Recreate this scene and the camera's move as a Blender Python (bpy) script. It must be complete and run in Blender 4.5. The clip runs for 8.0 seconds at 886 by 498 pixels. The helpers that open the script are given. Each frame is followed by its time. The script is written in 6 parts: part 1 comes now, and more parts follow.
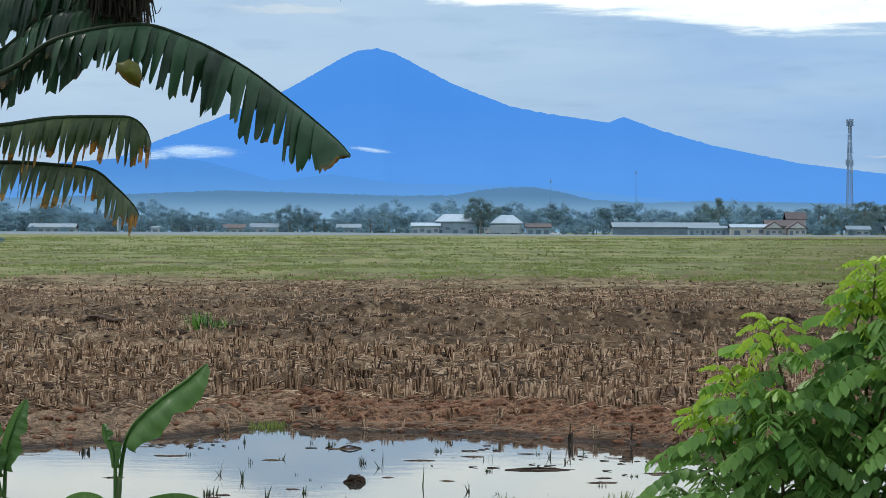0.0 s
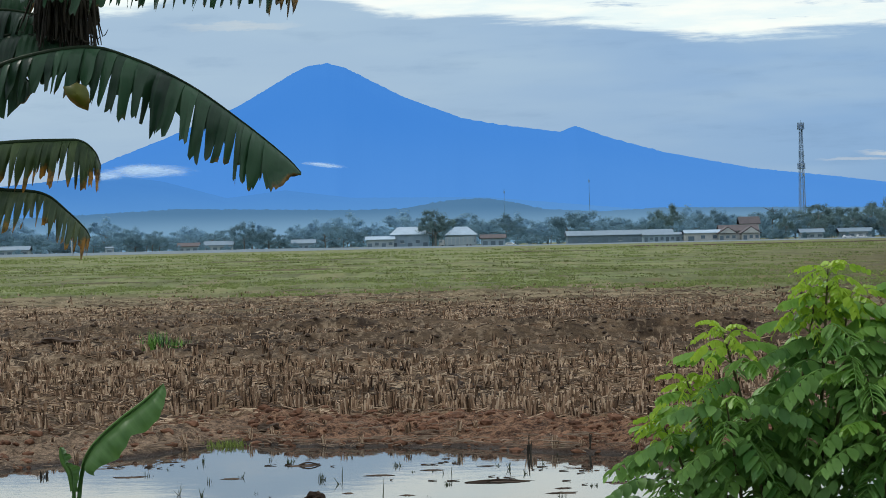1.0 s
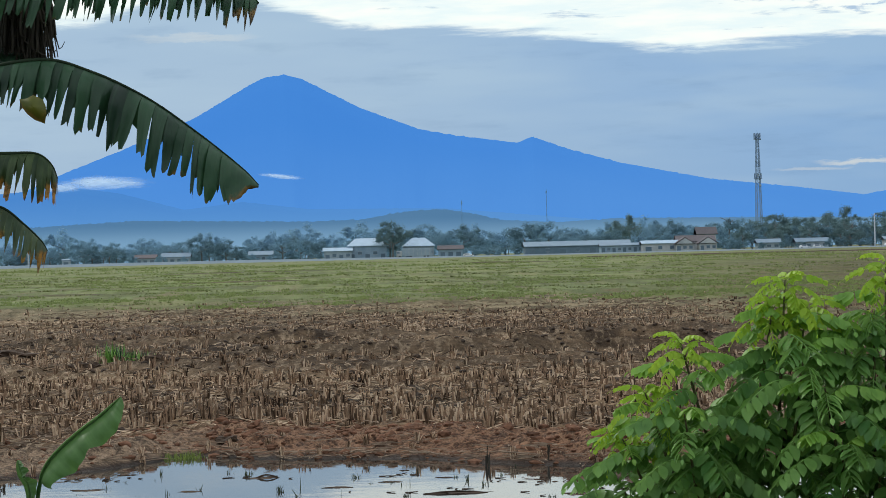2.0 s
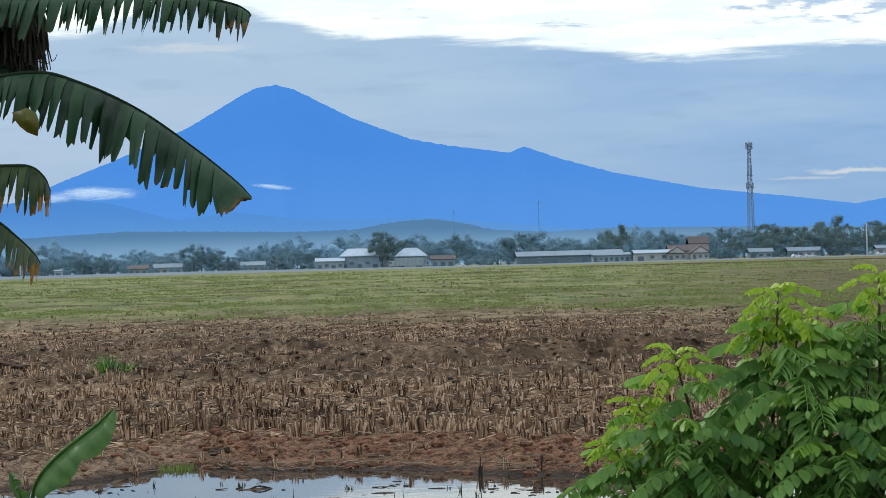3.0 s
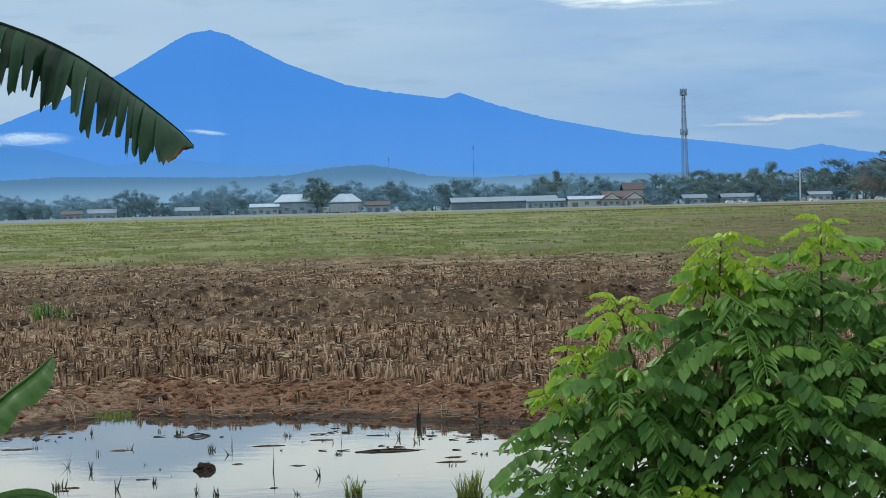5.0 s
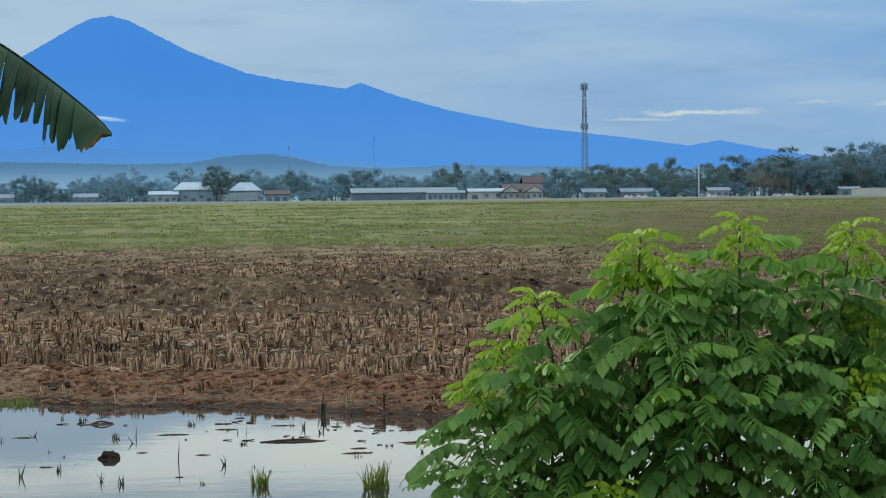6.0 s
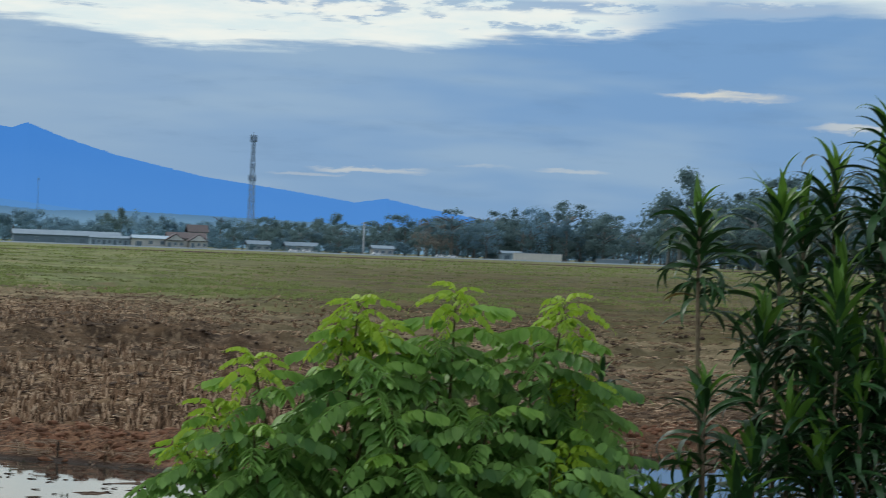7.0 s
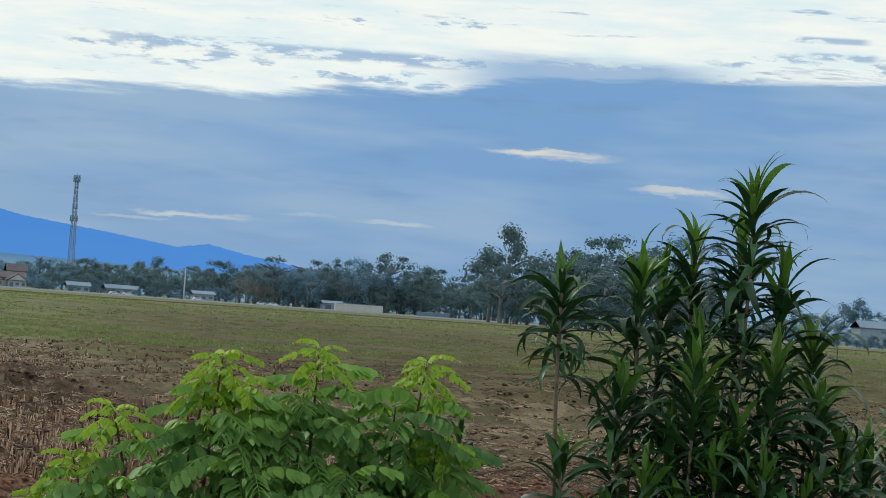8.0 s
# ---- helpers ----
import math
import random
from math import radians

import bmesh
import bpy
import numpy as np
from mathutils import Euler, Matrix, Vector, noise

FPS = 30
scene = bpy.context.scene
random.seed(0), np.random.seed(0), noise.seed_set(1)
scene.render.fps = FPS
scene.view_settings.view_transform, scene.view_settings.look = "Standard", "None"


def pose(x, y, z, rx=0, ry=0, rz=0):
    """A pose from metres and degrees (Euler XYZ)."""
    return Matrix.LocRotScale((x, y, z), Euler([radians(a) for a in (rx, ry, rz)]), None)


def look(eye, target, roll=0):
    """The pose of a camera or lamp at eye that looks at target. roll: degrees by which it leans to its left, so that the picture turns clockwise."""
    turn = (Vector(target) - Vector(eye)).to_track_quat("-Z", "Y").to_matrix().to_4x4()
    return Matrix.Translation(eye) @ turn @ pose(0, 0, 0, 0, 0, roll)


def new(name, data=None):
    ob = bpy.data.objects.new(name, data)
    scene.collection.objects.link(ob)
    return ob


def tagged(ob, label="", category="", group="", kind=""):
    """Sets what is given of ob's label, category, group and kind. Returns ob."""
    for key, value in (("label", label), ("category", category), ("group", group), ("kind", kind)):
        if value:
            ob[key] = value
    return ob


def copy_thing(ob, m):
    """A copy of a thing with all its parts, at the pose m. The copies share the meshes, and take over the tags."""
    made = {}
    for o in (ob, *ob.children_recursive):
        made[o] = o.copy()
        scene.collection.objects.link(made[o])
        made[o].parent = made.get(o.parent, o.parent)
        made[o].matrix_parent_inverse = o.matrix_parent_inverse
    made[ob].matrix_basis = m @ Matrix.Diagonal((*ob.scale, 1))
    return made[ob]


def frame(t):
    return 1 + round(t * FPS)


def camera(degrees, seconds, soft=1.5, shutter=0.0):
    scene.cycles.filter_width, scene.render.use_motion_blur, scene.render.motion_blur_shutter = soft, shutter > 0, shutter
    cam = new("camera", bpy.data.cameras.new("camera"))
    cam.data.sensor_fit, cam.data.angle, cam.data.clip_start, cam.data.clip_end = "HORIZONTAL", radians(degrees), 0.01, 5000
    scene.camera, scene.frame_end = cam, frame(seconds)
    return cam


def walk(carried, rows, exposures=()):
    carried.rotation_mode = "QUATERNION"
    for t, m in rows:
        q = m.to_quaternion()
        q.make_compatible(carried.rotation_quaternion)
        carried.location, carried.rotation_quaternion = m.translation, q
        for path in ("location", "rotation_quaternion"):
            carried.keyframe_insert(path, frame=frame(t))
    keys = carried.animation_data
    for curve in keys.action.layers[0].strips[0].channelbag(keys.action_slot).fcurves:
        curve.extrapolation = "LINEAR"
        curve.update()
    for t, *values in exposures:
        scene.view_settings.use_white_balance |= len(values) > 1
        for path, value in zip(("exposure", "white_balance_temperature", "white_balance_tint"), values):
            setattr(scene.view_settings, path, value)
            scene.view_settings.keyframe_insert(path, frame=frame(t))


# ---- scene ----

def view(x, z, turn, up, lean):
    """A camera pose beside the road: place, degrees to the right of +y, degrees above level, lean."""
    a, b = radians(turn), radians(up)
    ahead = Vector((math.sin(a) * math.cos(b), math.cos(a) * math.cos(b), math.sin(b)))
    eye = Vector((x, 0.0, z))
    return look(eye, eye + ahead, lean)


# seconds, x, height, turn, tilt, lean
PATH = [
    (0.0, 0.001, 2.001, 0.000, -0.423, 0.169),
    (0.5, 0.006, 2.003, 0.519, -0.781, -0.472),
    (1.0, 0.010, 2.010, 1.016, -0.148, -1.279),
    (1.5, 0.010, 2.011, 1.628, -0.042, -1.378),
    (2.0, 0.009, 2.014, 1.976, 0.079, -1.444),
    (2.2, 0.007, 2.011, 2.069, 0.141, -1.403),
    (3.3, 0.004, 2.024, 2.136, 0.313, -1.630),
    (3.5, -0.001, 2.023, 2.103, 0.028, -1.643),
    (4.0, -0.015, 2.032, 2.361, -0.823, -1.618),
    (4.5, -0.016, 2.035, 3.008, -0.865, -1.645),
    (4.7, -0.015, 2.036, 3.033, -0.839, -1.638),
    (5.8, -0.102, 2.035, 5.899, -1.469, -0.956),
    (6.0, -0.110, 2.044, 5.864, -1.202, -0.630),
    (6.2, -0.132, 2.053, 7.889, -0.393, 0.398),
    (6.5, -0.163, 2.051, 10.563, -0.686, 0.508),
    (6.7, -0.227, 2.042, 11.574, -0.757, 0.791),
    (7.0, -0.326, 2.079, 13.421, 0.089, 2.160),
    (7.2, -0.382, 2.083, 15.867, 0.577, 3.275),
    (7.5, -0.438, 2.097, 17.189, 0.705, 3.977),
    (7.7, -0.471, 2.102, 17.240, 0.911, 3.716),
    (8.0, -0.503, 2.106, 17.362, 1.443, 4.099),
]
cam = camera(19.742, 8.0, soft=0.85, shutter=0.15)
walk(cam, [(t, view(*row)) for t, *row in PATH], exposures=(
    (0.0, 0.08, 6500, 9), (0.5, 0.05, 6500, 8), (1.0, -0.15, 6500, 8), (1.5, 0.03, 6500, 10), (2.0, -0.13, 6500, 8), (3.5, 0.0, 6500, 11), (4.7, 0.0, 6500, 8),
    (6.0, -0.1, 6500, 6), (6.5, -0.06, 6750, 10), (7.0, -0.34, 6500, 8), (7.5, -0.3, 6500, 8), (8.0, -0.26, 6500, 8)))

# ---- world and sun ----
class Nodes:
    """A short way to write node trees."""

    def __init__(self, tree):
        self.tree = tree
        tree.nodes.clear()

    def add(self, kind, values=None):
        n = self.tree.nodes.new(kind)
        for key, value in (values or {}).items():
            if isinstance(value, bpy.types.NodeSocket):
                self.tree.links.new(value, n.inputs[key])
            else:
                n.inputs[key].default_value = value
        return n

    def math(self, op, a, b=0.0, c=0.0, clamp=False):
        n = self.add("ShaderNodeMath", {0: a, 1: b, 2: c})
        n.operation, n.use_clamp = op, clamp
        return n.outputs[0]

    def step(self, x, low, high, a=0.0, b=1.0):
        n = self.add("ShaderNodeMapRange", {0: x, 1: low, 2: high, 3: a, 4: b})
        n.interpolation_type = "SMOOTHSTEP"
        return n.outputs[0]

    def mix(self, f, a, b, blend="MIX"):
        n = self.add("ShaderNodeMix")
        n.data_type, n.blend_type = "RGBA", blend
        for key, value in ((0, f), (6, a), (7, b)):
            if isinstance(value, bpy.types.NodeSocket):
                self.tree.links.new(value, n.inputs[key])
            else:
                n.inputs[key].default_value = value if key == 0 else (*value, 1.0) if len(value) == 3 else value
        return n.outputs[2]

    def noise(self, at, scale, detail=4.0, rough=0.55, twist=0.0):
        n = self.add("ShaderNodeTexNoise", {"Vector": at, "Scale": scale, "Detail": detail, "Roughness": rough, "Distortion": twist})
        return n.outputs[0]

    def combine(self, x, y, z):
        return self.add("ShaderNodeCombineXYZ", {0: x, 1: y, 2: z}).outputs[0]


SUN_UP, SUN_TURN = 38.0, -35.0
world = bpy.data.worlds.new("cloudy_morning")
scene.world = world
world.use_nodes = True
w = Nodes(world.node_tree)
way = w.add("ShaderNodeSeparateXYZ", {0: w.add("ShaderNodeTexCoord").outputs["Generated"]})
turn = w.math("MULTIPLY", w.math("ARCTAN2", way.outputs[0], way.outputs[1]), 57.2958)
rise = w.math("MULTIPLY", w.math("ARCSINE", way.outputs[2]), 57.2958)
flat = w.combine(w.math("MULTIPLY", turn, 0.16), w.math("MULTIPLY", rise, 0.9), 0.0)
wisp = w.combine(w.math("MULTIPLY", turn, 0.30), w.math("MULTIPLY", rise, 2.6), 3.0)
n_large = w.noise(flat, 0.8, 3.0)
n_mid = w.noise(flat, 2.2, 6.0, 0.6)
n_wisp = w.noise(wisp, 1.1, 7.0, 0.62, 0.25)
# lower rim of the bright break in the cloud, in degrees, by bearing from -40 to 60
rim = w.tree.nodes.new("ShaderNodeValToRGB")
w.tree.links.new(w.math("DIVIDE", w.math("ADD", turn, 40.0), 100.0, clamp=True), rim.inputs[0])
rim.color_ramp.interpolation = "EASE"
RIM = ((0.0, 7.5), (0.2, 5.6), (0.30, 5.05), (0.34, 5.25), (0.365, 5.9), (0.41, 5.05), (0.44, 4.8), (0.475, 4.45), (0.52, 4.55), (0.56, 4.95), (0.605, 5.45), (0.66, 5.75), (0.8, 6.5))
while len(rim.color_ramp.elements) < len(RIM):
    rim.color_ramp.elements.new(0.5)
for e, (at, deg) in zip(rim.color_ramp.elements, RIM):
    e.position, e.color = at, (deg / 10, deg / 10, deg / 10, 1)
rim_deg = w.math("MULTIPLY", rim.outputs[0], 10.0)
above = w.math("SUBTRACT", rise, rim_deg)
above = w.math("ADD", above, w.math("MULTIPLY", w.math("SUBTRACT", n_wisp, 0.5), 0.9))
gap = w.step(above, -0.10, 0.16)
# torn dark cloudlets within the break
scud = w.step(w.math("ADD", n_wisp, w.math("MULTIPLY", w.step(above, 0.2, 4.0), -0.05)), 0.59, 0.69)
bank = w.math("MULTIPLY", w.step(w.math("ABSOLUTE", w.math("SUBTRACT", turn, 20.5)), 4.2, 1.5), w.step(w.math("ABSOLUTE", w.math("SUBTRACT", w.math("ADD", rise, w.math("MULTIPLY", n_wisp, 0.5)), 5.75)), 0.55, 0.2))
scud = w.math("MAXIMUM", scud, bank)


def band(bearing, wide, up, tall, low, high_):
    """Ragged dark cloud drawn out along a level."""
    across = w.step(w.math("ABSOLUTE", w.math("SUBTRACT", turn, bearing)), wide, wide * 0.6)
    along = w.step(w.math("ABSOLUTE", w.math("SUBTRACT", rise, up)), tall, tall * 0.3)
    return w.math("MULTIPLY", w.math("MULTIPLY", across, along), w.step(n_rag, low, high_))


n_rag = w.noise(w.combine(w.math("MULTIPLY", turn, 0.9), w.math("MULTIPLY", rise, 3.6), 8.0), 1.0, 6.0, 0.65)
for b in (band(14.0, 6.0, 5.62, 0.22, 0.44, 0.56), band(16.3, 2.4, 6.48, 0.3, 0.54, 0.62), band(13.5, 4.0, 5.2, 0.25, 0.52, 0.62), band(10.8, 3.0, 5.45, 0.2, 0.5, 0.6), band(25.5, 3.0, 6.1, 0.3, 0.5, 0.62), band(17.1, 2.2, 5.64, 0.16, 0.40, 0.52), band(20.6, 2.2, 5.73, 0.20, 0.40, 0.52), band(23.1, 1.6, 5.65, 0.16, 0.40, 0.52), band(25.7, 1.0, 6.65, 0.10, 0.40, 0.52), band(26.0, 0.9, 6.29, 0.12, 0.40, 0.52)):
    scud = w.math("MAXIMUM", scud, b)
gap = w.math("MULTIPLY", gap, w.math("SUBTRACT", 1.0, w.math("MULTIPLY", scud, 0.75)))
gap = w.math("MULTIPLY", gap, w.math("SUBTRACT", 1.0, w.math("MULTIPLY", w.math("MULTIPLY", w.step(w.math("ADD", rise, n_mid), 6.7, 7.1), w.step(turn, 9.0, 4.0)), w.step(n_wisp, 0.30, 0.62, 0.95, 0.5))))
high = w.step(rise, 7.5, 18.0)
gap = w.math("MULTIPLY", gap, w.math("SUBTRACT", 1.0, w.math("MULTIPLY", high, w.step(n_mid, 0.35, 0.6, 0.25, 0.85))))


def streak(bearing, up, wide, tall):
    """A thin lit slit between two cloud sheets."""
    dx = w.math("DIVIDE", w.math("SUBTRACT", turn, bearing), wide)
    dy = w.math("DIVIDE", w.math("SUBTRACT", w.math("ADD", rise, w.math("MULTIPLY", w.math("SUBTRACT", n_rag, 0.5), 0.42)), up), tall)
    d = w.math("ADD", w.math("MULTIPLY", dx, dx), w.math("MULTIPLY", dy, dy))
    return w.math("MULTIPLY", w.step(d, 1.1, 0.0), w.step(n_wisp, 0.36, 0.56, 0.35, 1.0))


slits = w.math("MULTIPLY", streak(19.7, 3.72, 1.7, 0.13), 0.95)
for bearing, up, wide, tall, lit in ((22.6, 3.1, 1.3, 0.10, 0.6), (11.7, 1.82, 1.5, 0.08, 0.6), (10.3, 1.66, 1.0, 0.06, 0.3), (16.2, 1.93, 1.0, 0.07, 0.4), (14.3, 2.0, 0.8, 0.05, 0.25), (-3.5, 4.95, 1.6, 0.1, 0.3)):
    slits = w.math("MAXIMUM", slits, w.math("MULTIPLY", streak(bearing, up, wide, tall), lit))
east = w.step(turn, -4.0, 17.0)
deck = w.mix(east, (0.405, 0.570, 0.775), (0.215, 0.425, 0.770))
low = w.step(rise, 3.6, 0.6)
deck = w.mix(w.math("MULTIPLY", low, 0.35), deck, (0.29, 0.49, 0.74))
deck = w.mix(w.step(n_large, 0.38, 0.66), deck, w.mix(0.45, deck, (0.48, 0.65, 0.82)))
deck = w.mix(w.math("MULTIPLY", w.step(n_mid, 0.5, 0.75), 0.22), deck, (0.125, 0.26, 0.48))
tint = w.mix(w.step(n_mid, 0.35, 0.65), (0.98, 1.12, 1.14), (1.2, 1.22, 1.15))
cloud = w.mix(w.math("MULTIPLY", gap, 0.96), deck, tint)
cloud = w.mix(slits, cloud, (0.92, 0.90, 0.82))
cloud = w.mix(high, cloud, w.mix(w.step(n_mid, 0.35, 0.65), (0.72, 0.86, 1.04), (1.30, 1.34, 1.36)))
sky = w.add("ShaderNodeTexSky")
sky.sky_type, sky.sun_disc, sky.sun_elevation, sky.sun_rotation = "NISHITA", False, radians(SUN_UP), radians(SUN_TURN)
clear = w.add("ShaderNodeBackground", {0: sky.outputs[0], 1: 0.07})
cover = w.add("ShaderNodeBackground", {0: cloud, 1: 1.0})
both = w.add("ShaderNodeMixShader", {0: 0.90, 1: clear.outputs[0], 2: cover.outputs[0]})
w.add("ShaderNodeOutputWorld", {0: both.outputs[0]})

sun = new("sun", bpy.data.lights.new("sun", "SUN"))
sun.data.energy, sun.data.angle, sun.data.color = 1.3, radians(14), (1.0, 0.95, 0.86)
sun.matrix_world = look((0, 0, 60), (-60 * math.sin(radians(SUN_TURN)), -60 * math.cos(radians(SUN_TURN)), 60 - 60 * math.tan(radians(SUN_UP))))

# ---- materials ----


def material(name, rough=0.8, gloss=0.3):
    m = bpy.data.materials.new(name)
    m.use_nodes = True
    n = Nodes(m.node_tree)
    s = n.add("ShaderNodeBsdfPrincipled", {"Roughness": rough, "Specular IOR Level": gloss})
    n.add("ShaderNodeOutputMaterial", {0: s.outputs[0]})
    return m, n, s


def link(n, out, node, key):
    n.tree.links.new(out, node.inputs[key])


def bump(n, s, height, far, strength=0.6):
    b = n.add("ShaderNodeBump", {"Height": height, "Distance": far, "Strength": strength})
    link(n, b.outputs[0], s, "Normal")


def plain(name, dark, light, scale=8.0, rough=0.8, gloss=0.3, relief=0.004, metal=0.0):
    """Two tones of one colour, mottled at two sizes, a little different from thing to thing."""
    m, n, s = material(name, rough, gloss)
    at = n.add("ShaderNodeTexCoord").outputs["Object"]
    a, b = n.noise(at, scale, 5.0), n.noise(at, scale * 0.17, 3.0)
    own = n.add("ShaderNodeObjectInfo").outputs["Random"]
    f = n.math("ADD", n.math("MULTIPLY", a, 0.6), n.math("ADD", n.math("MULTIPLY", b, 0.45), n.math("MULTIPLY", own, 0.25)))
    link(n, n.mix(n.step(f, 0.35, 0.95), dark, light), s, "Base Color")
    s.inputs["Metallic"].default_value = metal
    bump(n, s, a, relief)
    return m


def leafy(name, dark, light, old=None, rough=0.45, through_light=0.35, vein=0.0, worn=0.0, speck=0.3, gloss=0.35):
    """Leaf: gloss on top, light passing through the blade, drier towards the margin where it is old."""
    m, n, s = material(name, rough, gloss)
    uv = n.add("ShaderNodeUVMap").outputs[0]
    xy = n.add("ShaderNodeSeparateXYZ", {0: uv})
    at = n.add("ShaderNodeTexCoord").outputs["Object"]
    own = n.add("ShaderNodeObjectInfo").outputs["Random"]
    isle = n.add("ShaderNodeNewGeometry").outputs["Random Per Island"]
    a = n.noise(at, 14.0, 5.0)
    f = n.math("ADD", n.math("MULTIPLY", a, 0.45), n.math("ADD", n.math("MULTIPLY", own, 0.35), n.math("MULTIPLY", isle, speck)))
    c = n.mix(n.step(f, 0.2, 0.95), dark, light)
    if vein:
        rib = n.math("PINGPONG", n.math("MULTIPLY", xy.outputs[0], vein), 1.0)
        c = n.mix(n.math("MULTIPLY", n.step(rib, 0.75, 1.0), 0.28), c, light)
        bump(n, s, rib, 0.004, 0.5)
    else:
        bump(n, s, a, 0.003)
    if old:
        edge = n.math("ADD", n.math("MULTIPLY", xy.outputs[1], 1.0), n.math("MULTIPLY", n.math("SUBTRACT", n.noise(at, 7.0, 5.0, 0.65), 0.5), 1.1))
        edge = n.math("ADD", edge, n.step(xy.outputs[0], 0.90, 1.0, 0.0, 0.5))
        c = n.mix(n.step(edge, 1.0 - worn, 1.22 - worn), c, n.mix(n.step(n.noise(at, 22.0, 5.0, 0.7), 0.36, 0.66), old[0], old[1]))
    link(n, c, s, "Base Color")
    t = n.add("ShaderNodeBsdfTranslucent", {0: n.mix(0.6, c, light)})
    out = [k for k in n.tree.nodes if k.bl_idname == "ShaderNodeOutputMaterial"][0]
    x = n.add("ShaderNodeMixShader", {0: through_light, 1: s.outputs[0], 2: t.outputs[0]})
    link(n, x.outputs[0], out, 0)
    return m


# ground: dark paddy soil near, straw on it, weeds past the stubble
ground_mat, n, s = material("paddy_soil", 0.92, 0.12)
place = n.add("ShaderNodeNewGeometry").outputs["Position"]
xyz = n.add("ShaderNodeSeparateXYZ", {0: place})
far = n.math("SQRT", n.math("ADD", n.math("MULTIPLY", xyz.outputs[0], xyz.outputs[0]), n.math("MULTIPLY", xyz.outputs[1], xyz.outputs[1])))
grit = n.noise(place, 34.0, 5.0, 0.7)
fine, clod, patch, wide = n.noise(place, 9.0, 5.0, 0.65), n.noise(place, 1.3, 5.0, 0.6), n.noise(place, 0.16, 4.0), n.noise(place, 0.03, 4.0)
soil = n.mix(n.step(clod, 0.40, 0.70), (0.024, 0.015, 0.009), (0.285, 0.186, 0.107))
soil = n.mix(n.step(patch, 0.42, 0.62), soil, n.mix(0.5, soil, (0.32, 0.215, 0.125)))
straw = n.add("ShaderNodeMapping", {0: place, 3: (5.0, 1.6, 1.0)}).outputs[0]
soil = n.mix(n.math("MULTIPLY", n.step(n.noise(straw, 1.6, 6.0, 0.7), 0.50, 0.60), 0.75), soil, (0.52, 0.385, 0.255))
red = n.tree.nodes.new("ShaderNodeAttribute")
red.attribute_name = "bank"
red = red.outputs["Fac"]
crumb = n.step(n.math("ADD", n.math("MULTIPLY", fine, 0.6), n.math("MULTIPLY", grit, 0.55)), 0.46, 0.70)
ledge = n.step(xyz.outputs[0], -1.2, -2.6)
earth = n.mix(crumb, n.mix(ledge, (0.042, 0.020, 0.013), (0.06, 0.04, 0.028)), n.mix(ledge, (0.315, 0.170, 0.100), (0.34, 0.235, 0.155)))
turned = n.tree.nodes.new("ShaderNodeAttribute")
turned.attribute_name = "ridge"
soil = n.mix(n.math("MULTIPLY", turned.outputs["Fac"], n.step(fine, 0.3, 0.6, 0.9, 0.5)), soil, n.mix(clod, (0.022, 0.014, 0.009), (0.075, 0.048, 0.030)))
soil = n.mix(n.math("MULTIPLY", red, 0.9), soil, earth)
soil = n.mix(n.math("MULTIPLY", n.step(xyz.outputs[2], -0.045, -0.085), red), soil, n.mix(grit, (0.016, 0.011, 0.009), (0.075, 0.050, 0.037)))
deep = n.add("ShaderNodeMapping", {0: place, 3: (1.0, 0.06, 1.0)}).outputs[0]
weed = n.mix(n.step(n.noise(deep, 0.55, 5.0, 0.65), 0.36, 0.64), (0.122, 0.130, 0.056), (0.192, 0.225, 0.088))
weed = n.mix(n.math("MULTIPLY", n.step(n.noise(deep, 1.7, 5.0, 0.65), 0.48, 0.64), 0.6), weed, (0.120, 0.150, 0.062))
weed = n.mix(n.math("MULTIPLY", n.step(n.noise(deep, 0.25, 4.0, 0.6), 0.50, 0.62), 0.75), weed, (0.242, 0.238, 0.110))
weed = n.mix(n.math("MULTIPLY", n.step(wide, 0.5, 0.62), 0.7), weed, (0.228, 0.238, 0.102))
weed = n.mix(n.math("MULTIPLY", n.step(n.noise(deep, 0.4, 4.0, 0.6), 0.56, 0.66), n.step(far, 300.0, 130.0, 0.0, 0.65)), weed, (0.195, 0.150, 0.088))
furrow_at = n.add("ShaderNodeMapping", {0: place, 3: (0.045, 0.09, 1.0)}).outputs[0]
furrow = n.noise(furrow_at, 1.0, 6.0, 0.66)
weed = n.mix(n.math("MULTIPLY", n.step(furrow, 0.535, 0.585), n.step(far, 500.0, 180.0, 0.25, 0.65)), weed, n.mix(fine, (0.085, 0.085, 0.038), (0.135, 0.130, 0.060)))
weed = n.mix(n.math("MULTIPLY", n.step(furrow, 0.45, 0.36), 0.45), weed, (0.255, 0.305, 0.118))
limit = n.math("ADD", far, n.math("MULTIPLY", n.math("SUBTRACT", n.noise(place, 0.09, 3.0), 0.5), 50.0))
side = n.step(n.math("DIVIDE", xyz.outputs[0], n.math("MAXIMUM", xyz.outputs[1], 1.0)), 0.08, 0.22)
weed = n.mix(n.math("MULTIPLY", side, n.step(far, 600.0, 120.0, 0.30, 0.8)), weed, n.mix(n.step(n.noise(place, 0.4, 5.0, 0.65), 0.4, 0.62), (0.056, 0.040, 0.020), (0.128, 0.098, 0.044)))
limit = n.math("ADD", limit, n.math("MULTIPLY", side, 45.0))
soil = n.mix(n.math("MULTIPLY", side, 0.6), soil, n.mix(clod, (0.028, 0.017, 0.010), (0.14, 0.088, 0.052)))
